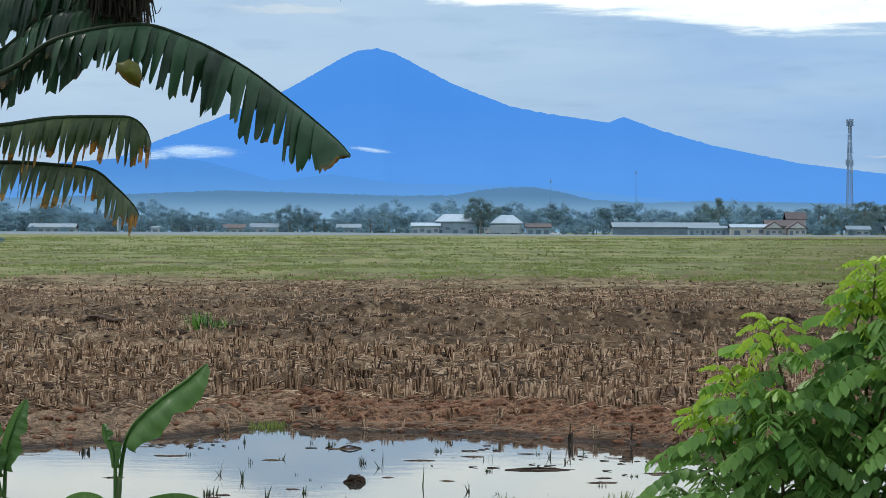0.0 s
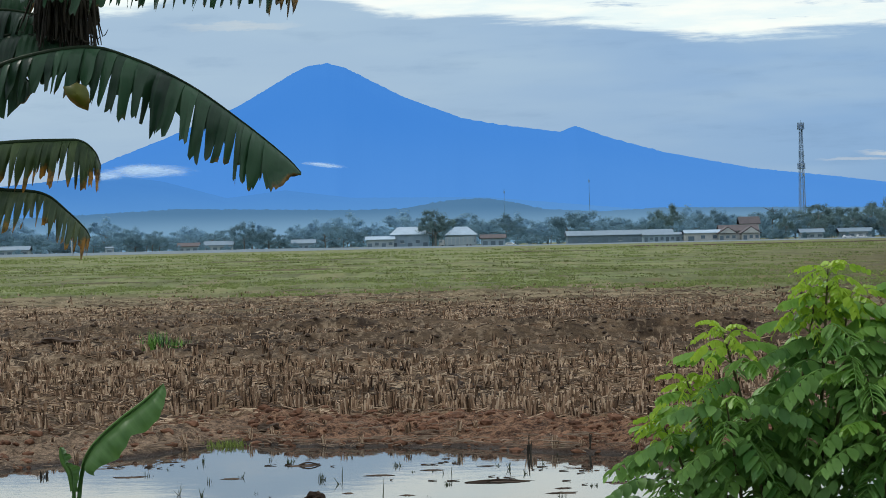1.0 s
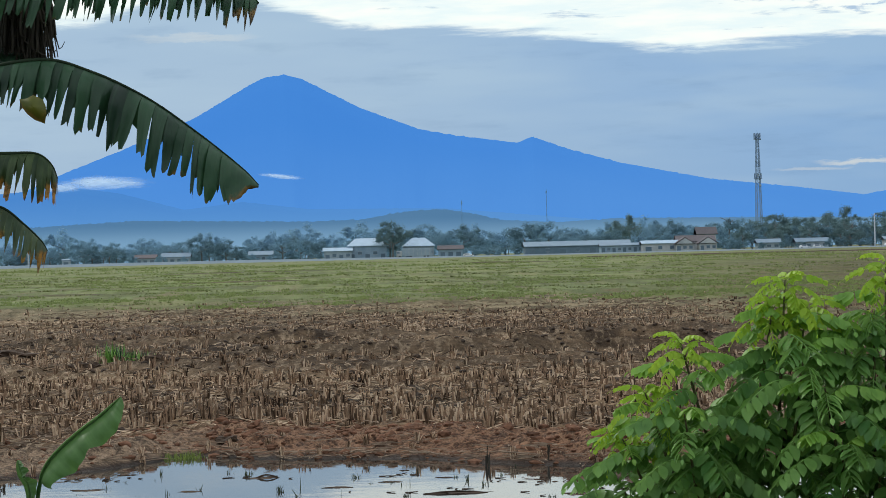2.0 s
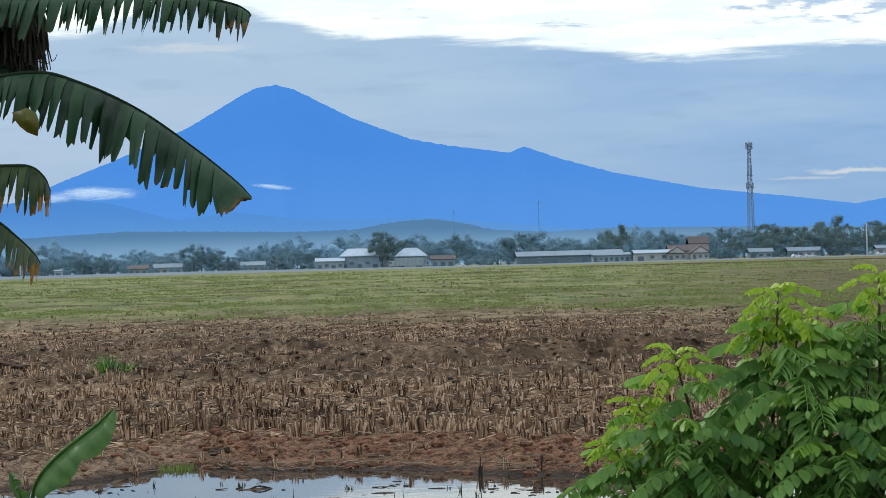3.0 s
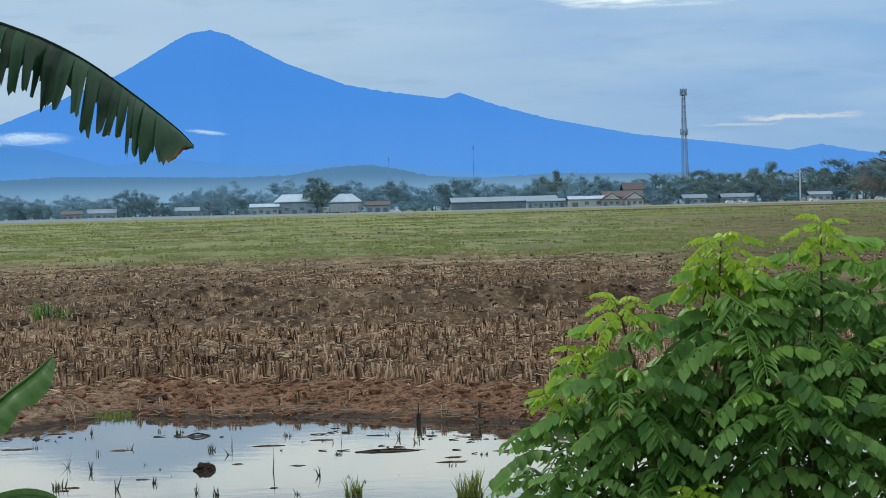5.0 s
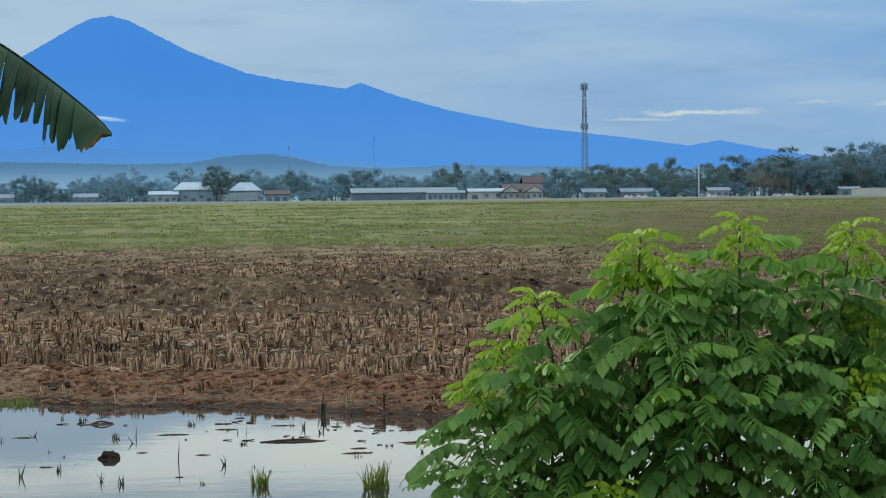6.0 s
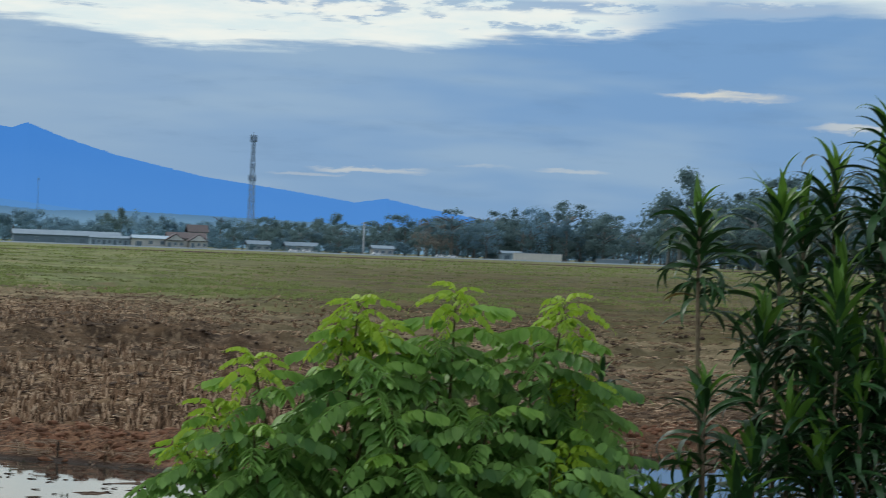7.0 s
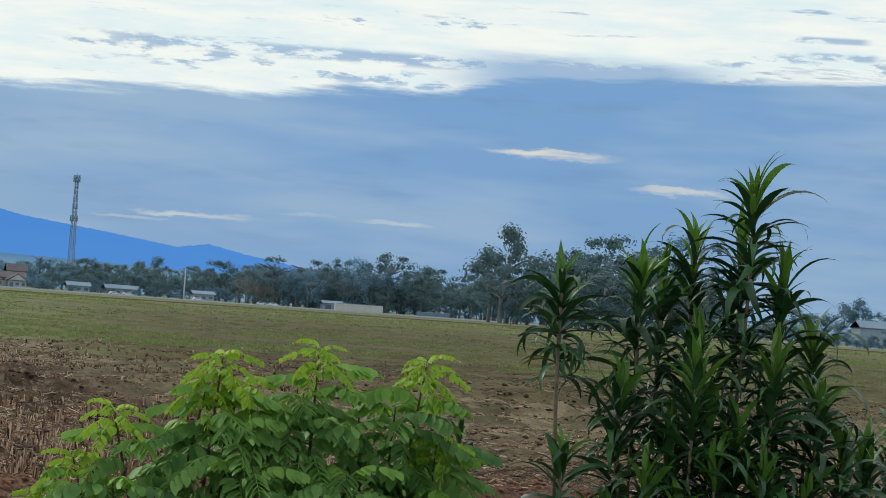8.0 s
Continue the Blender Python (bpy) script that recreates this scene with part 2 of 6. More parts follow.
worked = n.mix(n.step(n.noise(place, 0.7, 5.0, 0.65), 0.42, 0.60), (0.120, 0.102, 0.054), (0.290, 0.235, 0.140))
soil = n.mix(n.step(limit, 74.0, 98.0, 0.0, 0.8), soil, worked)
c = n.mix(n.step(limit, 100.0, 116.0), soil, weed)
c = n.mix(n.math("MULTIPLY", n.step(far, 13.5, 12.5), 0.9), c, n.mix(clod, (0.05, 0.07, 0.025), (0.14, 0.12, 0.06)))
link(n, c, s, "Base Color")
link(n, n.step(xyz.outputs[2], -0.055, -0.11, 0.92, 0.62), s, "Roughness")
bump(n, s, n.math("ADD", n.math("ADD", n.math("MULTIPLY", fine, 0.6), n.math("MULTIPLY", grit, 0.22)), clod), 0.12, 1.0)

water_mat, n, s = material("pond_water", 0.03, 0.5)
at = n.add("ShaderNodeNewGeometry").outputs["Position"]
s.inputs["Base Color"].default_value = (0.035, 0.034, 0.03, 1)
s.inputs["IOR"].default_value = 1.33
bump(n, s, n.noise(n.add("ShaderNodeMapping", {0: at, 3: (0.7, 1.3, 1.0)}).outputs[0], 2.6, 4.0, 0.6), 0.005, 0.14)

straw_mat, n, s = material("rice_straw", 0.9, 0.1)
isle = n.add("ShaderNodeNewGeometry").outputs["Random Per Island"]
own = n.add("ShaderNodeObjectInfo").outputs["Random"]
at = n.add("ShaderNodeNewGeometry").outputs["Position"]
f = n.math("ADD", n.math("MULTIPLY", isle, 0.50), n.math("ADD", n.math("MULTIPLY", n.noise(at, 3.2, 3.0), 0.66), n.math("MULTIPLY", n.noise(at, 0.25, 2.0), 0.35)))
c = n.mix(n.step(f, 0.44, 0.90), (0.026, 0.016, 0.010), (0.318, 0.205, 0.130))
link(n, n.mix(n.step(f, 0.82, 1.0), c, (0.64, 0.48, 0.335)), s, "Base Color")
weed_mat = leafy("field_weed", (0.150, 0.180, 0.066), (0.245, 0.290, 0.110), rough=0.8, through_light=0.5, gloss=0.1)
bank_mat = plain("red_bank_clod", (0.048, 0.023, 0.014), (0.28, 0.138, 0.082), 14.0, 0.92, 0.1, 0.012)
bleached_mat = plain("bleached_straw", (0.11, 0.075, 0.052), (0.38, 0.28, 0.20), 9.0, 0.9, 0.1, 0.0)
clod_mat = plain("mud_clod", (0.028, 0.018, 0.012), (0.100, 0.064, 0.042), 6.0, 0.85, 0.2, 0.01)
bund_mat = plain("bund_earth", (0.07, 0.062, 0.035), (0.19, 0.165, 0.085), 0.8, 0.9, 0.1, 0.02)
dark_weed = leafy("field_weed_dark", (0.120, 0.135, 0.055), (0.190, 0.215, 0.086), rough=0.85, through_light=0.4, gloss=0.1)
young_stem = plain("green_banana_stem", (0.03, 0.055, 0.015), (0.09, 0.13, 0.04), 8.0, 0.5)
grass_mat = leafy("pond_grass", (0.06, 0.10, 0.02), (0.24, 0.30, 0.06))
reed_mat = leafy("dark_water_weed", (0.015, 0.022, 0.012), (0.06, 0.085, 0.035))
bush_mat = leafy("legume_leaf", (0.048, 0.140, 0.030), (0.290, 0.500, 0.125), rough=0.5, through_light=0.34)
mid_mat = leafy("legume_half_grown_leaf", (0.13, 0.28, 0.04), (0.30, 0.50, 0.09), rough=0.5, through_light=0.35)
shoot_mat = leafy("legume_young_leaf", (0.25, 0.42, 0.027), (0.46, 0.62, 0.065), rough=0.5, through_light=0.4)
twig_mat = plain("green_brown_twig", (0.05, 0.045, 0.02), (0.13, 0.12, 0.05), 20.0)
drac_mat = leafy("dracaena_leaf", (0.006, 0.024, 0.009), (0.052, 0.140, 0.040), rough=0.4, through_light=0.08, gloss=0.35)
drac_young = leafy("dracaena_young_leaf", (0.055, 0.14, 0.022), (0.15, 0.30, 0.045), rough=0.38, through_light=0.3)
drac_dry = leafy("dracaena_dry_leaf", (0.10, 0.07, 0.03), (0.20, 0.15, 0.05), rough=0.7)
cane_mat = plain("dracaena_cane", (0.12, 0.09, 0.06), (0.27, 0.21, 0.14), 30.0)
RUST = ((0.030, 0.012, 0.005), (0.50, 0.23, 0.035))
BROWN = ((0.035, 0.018, 0.008), (0.26, 0.15, 0.04))
ban_mat = leafy("banana_leaf", (0.005, 0.021, 0.010), (0.032, 0.085, 0.038), BROWN, 0.40, 0.10, 90.0, 0.05, speck=0.6, gloss=0.34)
ban_old = leafy("banana_old_leaf", (0.014, 0.038, 0.014), (0.095, 0.140, 0.045), RUST, 0.45, 0.25, 90.0, 0.22)
ban_pale = leafy("banana_fading_leaf", (0.050, 0.085, 0.045), (0.190, 0.240, 0.120), RUST, 0.42, 0.3, 90.0, 0.26)
ban_yellow = leafy("banana_yellowed_leaf", (0.06, 0.075, 0.012), (0.20, 0.20, 0.02), BROWN, 0.5, 0.25, 0.0, 0.25)
ban_new = leafy("banana_young_leaf", (0.030, 0.088, 0.020), (0.125, 0.245, 0.065), None, 0.5, 0.38, 46.0)
rib_mat = plain("banana_midrib", (0.006, 0.014, 0.006), (0.020, 0.036, 0.014), 10.0, 0.6, 0.15)
stem_mat = plain("banana_pseudostem", (0.04, 0.035, 0.02), (0.14, 0.11, 0.06), 8.0, 0.7)
dead_mat = plain("dead_banana_leaf", (0.018, 0.016, 0.012), (0.065, 0.055, 0.04), 9.0, 0.9)
# distance haze is painted into most of these village colours as pale blue-grey
fol_mats = [leafy("hazed_foliage_%s" % k, a, b, rough=1.0, through_light=0.6, speck=0.05) for k, a, b in (
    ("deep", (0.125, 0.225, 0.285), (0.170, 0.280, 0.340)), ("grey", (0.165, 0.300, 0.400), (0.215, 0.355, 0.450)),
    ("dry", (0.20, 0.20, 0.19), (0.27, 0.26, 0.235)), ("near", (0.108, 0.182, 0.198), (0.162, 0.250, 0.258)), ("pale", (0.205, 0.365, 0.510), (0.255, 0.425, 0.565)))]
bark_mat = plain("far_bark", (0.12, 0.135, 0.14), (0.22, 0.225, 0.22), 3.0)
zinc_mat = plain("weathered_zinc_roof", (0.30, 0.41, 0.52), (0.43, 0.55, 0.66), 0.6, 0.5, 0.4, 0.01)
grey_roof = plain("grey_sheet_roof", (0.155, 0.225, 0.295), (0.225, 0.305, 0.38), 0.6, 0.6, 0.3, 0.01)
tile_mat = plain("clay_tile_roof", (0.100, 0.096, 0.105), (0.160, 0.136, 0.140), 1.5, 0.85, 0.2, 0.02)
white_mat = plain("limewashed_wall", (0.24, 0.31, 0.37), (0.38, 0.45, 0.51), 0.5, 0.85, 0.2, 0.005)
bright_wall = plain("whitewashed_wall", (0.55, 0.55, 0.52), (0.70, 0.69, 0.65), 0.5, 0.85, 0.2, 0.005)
road_mat = plain("blue_grey_road", (0.145, 0.195, 0.235), (0.22, 0.275, 0.32), 0.3, 0.9)
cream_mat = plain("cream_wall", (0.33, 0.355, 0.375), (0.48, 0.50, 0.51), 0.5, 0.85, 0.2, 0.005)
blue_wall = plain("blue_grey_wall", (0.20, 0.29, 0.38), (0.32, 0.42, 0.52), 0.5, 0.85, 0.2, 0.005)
# the workshop's open front in shade, painted as a darker wall
shade_wall = plain("shaded_open_front", (0.115, 0.175, 0.235), (0.17, 0.24, 0.31), 0.5, 0.85, 0.2, 0.005)
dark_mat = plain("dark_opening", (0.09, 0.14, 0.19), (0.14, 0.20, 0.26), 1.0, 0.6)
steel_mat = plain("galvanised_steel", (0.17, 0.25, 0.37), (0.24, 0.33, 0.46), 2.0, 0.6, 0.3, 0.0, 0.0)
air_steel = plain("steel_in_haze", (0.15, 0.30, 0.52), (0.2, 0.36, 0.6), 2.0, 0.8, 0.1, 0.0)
pale_mat = plain("concrete_pale", (0.32, 0.35, 0.38), (0.46, 0.49, 0.52), 2.0)
tyre_mat = plain("tyre_rubber", (0.015, 0.015, 0.015), (0.04, 0.04, 0.04), 5.0)
car_mat = plain("white_car_paint", (0.62, 0.64, 0.66), (0.78, 0.79, 0.80), 1.0, 0.3, 0.5, 0.0)


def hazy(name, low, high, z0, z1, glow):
    """Far slopes behind kilometres of air: the haze is painted as blue emission, paler below."""
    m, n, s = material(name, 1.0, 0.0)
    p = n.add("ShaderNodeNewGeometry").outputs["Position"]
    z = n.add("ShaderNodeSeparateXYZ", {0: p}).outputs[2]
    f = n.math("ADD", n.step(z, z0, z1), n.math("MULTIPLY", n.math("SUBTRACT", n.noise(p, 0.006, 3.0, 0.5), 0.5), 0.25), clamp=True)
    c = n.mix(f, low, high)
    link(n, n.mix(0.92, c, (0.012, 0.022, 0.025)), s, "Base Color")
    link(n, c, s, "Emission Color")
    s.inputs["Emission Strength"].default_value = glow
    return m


mount_mat = hazy("far_mountain_haze_glow", (0.078, 0.262, 0.69), (0.052, 0.225, 0.67), 40.0, 240.0, 1.0)
foot_mat = hazy("foothill_haze_glow", (0.098, 0.275, 0.62), (0.062, 0.222, 0.585), 30.0, 95.0, 1.0)
hill_mat = hazy("wooded_hill_haze_glow", (0.235, 0.415, 0.62), (0.090, 0.215, 0.40), 10.0, 38.0, 0.82)
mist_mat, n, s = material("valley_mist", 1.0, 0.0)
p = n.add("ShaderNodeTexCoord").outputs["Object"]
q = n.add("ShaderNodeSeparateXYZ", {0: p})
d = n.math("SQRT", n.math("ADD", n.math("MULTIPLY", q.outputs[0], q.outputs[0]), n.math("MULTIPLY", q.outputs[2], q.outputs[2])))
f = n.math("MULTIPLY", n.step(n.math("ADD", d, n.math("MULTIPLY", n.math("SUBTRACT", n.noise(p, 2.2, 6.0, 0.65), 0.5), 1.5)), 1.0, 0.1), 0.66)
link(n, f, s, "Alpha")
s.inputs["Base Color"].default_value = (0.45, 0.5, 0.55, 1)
# the mist emits pale blue, so its daylight brightness is a painted glow
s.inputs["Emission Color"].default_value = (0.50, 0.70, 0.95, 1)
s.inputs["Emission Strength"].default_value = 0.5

# ---- helpers for meshes ----
RNG = random.Random(7)


def mesh(name, verts, faces, mats=(), uvs=None, smooth=False, index=None, normals=None):
    me = bpy.data.meshes.new(name)
    me.from_pydata([tuple(v) for v in verts], [], faces)
    for m in mats:
        me.materials.append(m)
    if uvs is not None:
        layer = me.uv_layers.new(name="UVMap")
        order = np.empty(len(me.loops), dtype=np.int32)
        me.loops.foreach_get("vertex_index", order)
        layer.data.foreach_set("uv", np.asarray(uvs, dtype=np.float32)[order].ravel())
    if index is not None:
        me.polygons.foreach_set("material_index", np.asarray(index, dtype=np.int32))
    if smooth:
        me.polygons.foreach_set("use_smooth", np.ones(len(me.polygons), dtype=bool))
    me.update()
    if normals is not None:
        me.normals_split_custom_set_from_vertices(normals)
    return me


def part(name, data, parent, at=None, label=""):
    """One mesh object under a thing or a part. data: a bmesh with its material given by mesh(), or mesh data."""
    ob = new(name, data)
    ob.parent = parent
    if at is not None:
        ob.matrix_basis = at
    return tagged(ob, label)


def empty(name, at, label, category, group="", kind=""):
    ob = new(name)
    ob.matrix_basis = at
    ob.empty_display_size = 0.1
    return tagged(ob, label, category, group, kind)


def box(w, d, h, mat, z=0.0, bevel=0.0, name="box"):
    bm = bmesh.new()
    bmesh.ops.create_cube(bm, size=1.0)
    bmesh.ops.scale(bm, vec=(w, d, h), verts=bm.verts)
    bmesh.ops.translate(bm, vec=(0, 0, z + h / 2), verts=bm.verts)
    if bevel:
        bmesh.ops.bevel(bm, geom=bm.edges[:], offset=bevel, segments=1, affect="EDGES")
    me = bpy.data.meshes.new(name)
    bm.to_mesh(me)
    bm.free()
    me.materials.append(mat)
    return me


def smooth_line(knots, count):
    """Points along a Catmull-Rom line through the knots."""
    k = np.array([2 * np.array(knots[0]) - np.array(knots[1])] + [np.array(p) for p in knots] + [2 * np.array(knots[-1]) - np.array(knots[-2])], float)
    out = []
    for u in np.linspace(0, len(knots) - 1 - 1e-6, count):
        i, f = int(u), u - int(u)
        a, b, c, d = k[i : i + 4]
        out.append(0.5 * (2 * b + (c - a) * f + (2 * a - 5 * b + 4 * c - d) * f**2 + (3 * b - a - 3 * c + d) * f**3))
    return np.array(out)


def tube(points, radii, sides=6):
    """Verts and faces of a tapering tube."""
    verts, faces = [], []
    p = np.asarray(points, float)
    t = np.gradient(p, axis=0)
    t /= np.linalg.norm(t, axis=1)[:, None] + 1e-9
    for i, q in enumerate(p):
        side = np.cross(t[i], (0.31, 0.87, 0.38))
        side /= np.linalg.norm(side) + 1e-9
        up = np.cross(side, t[i])
        for j in range(sides):
            a = 2 * math.pi * j / sides
            verts.append(q + radii[i] * (math.cos(a) * side + math.sin(a) * up))
        if i:
            b = (i - 1) * sides
            faces += [(b + j, b + (j + 1) % sides, b + sides + (j + 1) % sides, b + sides + j) for j in range(sides)]
    faces.append(tuple(range(len(verts) - sides, len(verts))))
    return verts, faces


def frame_along(t, roll=0.0):
    """A turn whose x runs along t with z as near up as can be."""
    x = Vector(t).normalized()
    y = Vector((0, 0, 1)).cross(x)
    y = Vector((0, 1, 0)) if y.length < 1e-3 else y.normalized()
    m = Matrix((x, y, x.cross(y))).transposed().to_4x4()
    return m @ Matrix.Rotation(roll, 4, "X")


# ---- ground, pond and distance ----
SHORE_X = (-13.07, -8.4, -5.6, -3.83, -2.61, -1.87, -0.47, 0.84, 2.24, 3.45, 5.6, 8.4, 10.27, 12.13, 14.93)
SHORE_Y = (13.07, 19.6, 23.7, 24.5, 26.1, 27.1, 26.6, 25.75, 24.7, 23.9, 24.6, 26.5, 27.0, 23.6, 13.07)


def hill(x, y, f, seed):
    return noise.noise(Vector((x * f + seed, y * f - seed, seed)))


def ridge(x, y):
    """Dark clodded strips thrown up by the plough, past the nearest stubble."""
    if not 36 < y < 125 or abs(x) > 70:
        return 0.0
    k = noise.noise(Vector((x * 0.11, y * 0.26 + 0.03 * x, 11.0))) + 0.45 * noise.noise(Vector((x * 0.7, y * 0.6, 12.0)))
    k += 0.30 * min(1.0, max(0.0, (y - 41) / 4)) * min(1.0, max(0.0, (72 - y) / 8)) - 0.12 * min(1.0, max(0.0, (y - 72) / 8))
    return min(1.0, max(0.0, (k - 0.12) / 0.20)) * min(1.0, (y - 36) / 6) * min(1.0, (125 - y) / 20)


def balk(x, y):
    """Three low ridges of turned earth across the stubble, the middle one the highest."""
    rise = 0.0
    if 40 < y < 66:
        for across, height, x0 in ((48.6, 0.31, -3.5), (57.5, 0.20, -12.0), (44.0, 0.09, -9.0)):
            off = (y - across - 0.10 * x - 1.5 * hill(x, 0.0, 0.22, across)) / 0.55
            side_on = min(1.0, max(0.15, (x - x0) / 3.0))
            rise += height * side_on * math.exp(-off * off) * max(0.0, 0.8 + 0.55 * hill(x, y, 0.45, across) + 0.55 * hill(x, y, 1.9, across))
    return rise


def ground_z(x, y):
    r = math.hypot(x, y)
    near = 0.45 if y < 5.5 else max(0.45 - (y - 5.5) * 0.105, -0.75)
    rough = 0.0
    if 20 < r < 450:
        rough = 0.06 * hill(x, y, 1.7, 3.1) + 0.05 * hill(x, y, 4.5, 8.2)
        furrow = noise.noise(Vector((x * 0.10, y * 0.34 + 0.05 * x, 4.0)))
        rough += 0.34 * max(0.0, furrow - 0.20) * min(1.0, max(0.0, (r - 36) / 8))
        rough *= min(1.0, 110.0 / r)
        k = ridge(x, y)
        rough += k * (0.07 + 0.10 * abs(hill(x, y, 2.6, 7.0)))
    if y < 13 or abs(x) > 60:
        return near if y < 13 else rough + 0.0
    shore = float(np.interp(x, SHORE_X, SHORE_Y)) + 0.55 * hill(x, 0.0, 0.9, 2.0) + 0.2 * hill(x, 0.0, 3.3, 5.0)
    d = y - shore
    rough += balk(x, y)
    if d < 0:
        bed = max(-0.10 + 0.30 * d, -0.5) - 0.01 + 0.04 * hill(x, y, 1.2, 6.6)
        bed = min(bed, -0.105 + 0.05 * max(0.0, hill(x, y, 1.6, 3.3) - 0.25)) if d < -0.3 else bed
    else:
        d += 0.3 * hill(x, y, 0.8, 5.5) * min(1.0, d)
        shelf, k = min(1.0, max(0.0, d) / 0.3), min(1.0, max(0.0, d - 0.3) / (2.6 if x < -1.5 else 1.0))
        lumps = 0.04 * hill(x, y, 1.9, 1.5) + 0.11 * abs(hill(x, y, 4.2, 4.5)) + 0.06 * abs(hill(x, y, 9.0, 2.5)) - 0.02
        scarp = (0.085 if x > -1.5 else 0.03) * max(0.0, 0.75 + 0.7 * hill(x, 0.0, 0.6, 8.8) + 0.5 * hill(x, y, 2.4, 8.1)) * math.exp(-(((d - 1.75) / (0.42 if d < 1.75 else 1.1)) ** 2))
        bed = scarp - 0.10 + 0.045 * shelf + 0.07 * k + rough * k + max(-0.02, 0.9 * lumps * (0.35 * shelf + (1 - 0.6 * k * k) * min(1.0, 3 * k) * max(0.0, min(1.0, (4.0 - d) / 2))))
    return max(near, bed) if y < 20 else bed


turns = np.radians(np.concatenate([np.arange(-180, -14, 8.3), np.arange(-14, 30, 0.11), np.arange(30, 180, 7.5)]))
reach = [0.0]
for stop, pace in ((12, 0.5), (22, 0.25), (34, 0.09), (62, 0.18), (120, 0.4), (300, 2.0), (1000, 35), (4990, 500)):
    reach += list(np.arange(reach[-1] + pace, stop, pace))
reach.append(4990.0)
cols = len(turns)
verts = [(r * math.sin(a), r * math.cos(a), ground_z(r * math.sin(a), r * math.cos(a))) for r in reach[1:] for a in turns]
faces = [(i * cols + j, i * cols + (j + 1) % cols, (i + 1) * cols + (j + 1) % cols, (i + 1) * cols + j) for i in range(len(reach) - 2) for j in range(cols)]
verts.append((0.0, 0.0, 0.45))
faces += [(len(verts) - 1, (j + 1) % cols, j) for j in range(cols)]
ground = new("ground", mesh("ground", verts, faces, (ground_mat,), smooth=True))
mask = ground.data.attributes.new("bank", "FLOAT", "POINT")


def on_bank(x, y):
    if not 12 < y < 45 or abs(x) > 30:
        return 0.0
    d = y - float(np.interp(x, SHORE_X, SHORE_Y)) + 0.8 * hill(x, y, 0.7, 9.0)
    return min(1.0, max(0.0, (3.4 - d) / 1.2))


mask.data.foreach_set("value", np.array([on_bank(v[0], v[1]) for v in verts], dtype=np.float32))
strip = ground.data.attributes.new("ridge", "FLOAT", "POINT")
strip.data.foreach_set("value", np.array([min(1.0, ridge(v[0], v[1]) + 7.0 * balk(v[0], v[1])) for v in verts], dtype=np.float32))
tagged(ground, "harvested brown paddy field with green weeds farther out", "field", kind="structure")

bm = bmesh.new()
bmesh.ops.create_grid(bm, x_segments=2, y_segments=2, size=1.0)
bmesh.ops.scale(bm, vec=(13.0, 9.5, 1), verts=bm.verts)
bmesh.ops.translate(bm, vec=(1.0, 21.5, -0.10), verts=bm.verts)
me = bpy.data.meshes.new("water")
bm.to_mesh(me)
bm.free()
me.materials.append(water_mat)
tagged(new("water", me), "still shallow pond water mirroring the pale sky", "water", kind="structure")


def slope(name, mat, y, depth, az0, az1, knots, rough, seed, label):
    """A range of hills: ridge heights in degrees by bearing, falling towards the viewer with spurs and gullies."""
    ks, hs = zip(*knots)
    step = 0.025
    az = np.arange(az0, az1 + step, step)
    ridge = np.interp(az, ks, hs)
    ridge = np.convolve(np.pad(ridge, 1, mode="edge"), np.ones(3) / 3, "valid")
    rows = 14
    verts, faces = [], []
    for i in range(rows + 1):
        f = i / rows
        for a, h in zip(az, ridge):
            spur = noise.noise(Vector((a * 1.3 + seed, f * 1.2, seed))) + 0.15 * noise.noise(Vector((a * 4.0, f * 2.0, seed)))
            back = y - depth * (1 - f) + 0.15 * depth * spur * (1 - f)
            top = back * math.tan(radians(h))
            z = top * (f**1.25) * (1 + 0.10 * spur * (1 - f)) + 2.0 * f
            if i == rows:
                z += y * math.tan(radians(rough)) * (0.7 * noise.noise(Vector((a * 7, seed, 1))) + 0.6 * noise.noise(Vector((a * 23, seed, 2))) + 0.5 * abs(noise.noise(Vector((a * 61, seed, 3)))))
            verts.append((back * math.tan(radians(a)), back, z))
    c = len(az)
    for a in az:
        verts.append(((y + 60) * math.tan(radians(a)), y + 60, 0.0))
    faces = [(i * c + j, i * c + j + 1, (i + 1) * c + j + 1, (i + 1) * c + j) for i in range(rows + 1) for j in range(c - 1)]
    return tagged(new(name, mesh(name, verts, faces, (mat,), smooth=True)), label, "mountain", kind="structure")


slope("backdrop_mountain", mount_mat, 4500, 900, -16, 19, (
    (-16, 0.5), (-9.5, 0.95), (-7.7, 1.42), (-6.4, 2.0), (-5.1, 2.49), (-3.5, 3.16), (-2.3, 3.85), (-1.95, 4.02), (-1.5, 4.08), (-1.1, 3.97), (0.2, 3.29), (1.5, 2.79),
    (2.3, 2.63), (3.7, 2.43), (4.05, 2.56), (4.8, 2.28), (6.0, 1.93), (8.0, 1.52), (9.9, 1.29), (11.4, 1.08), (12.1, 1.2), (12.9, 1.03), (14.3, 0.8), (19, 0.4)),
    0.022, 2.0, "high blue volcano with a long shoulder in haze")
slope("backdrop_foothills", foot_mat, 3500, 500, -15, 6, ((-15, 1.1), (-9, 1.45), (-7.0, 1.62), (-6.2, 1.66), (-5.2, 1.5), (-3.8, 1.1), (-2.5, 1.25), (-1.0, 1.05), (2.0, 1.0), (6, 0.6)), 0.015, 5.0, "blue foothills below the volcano")
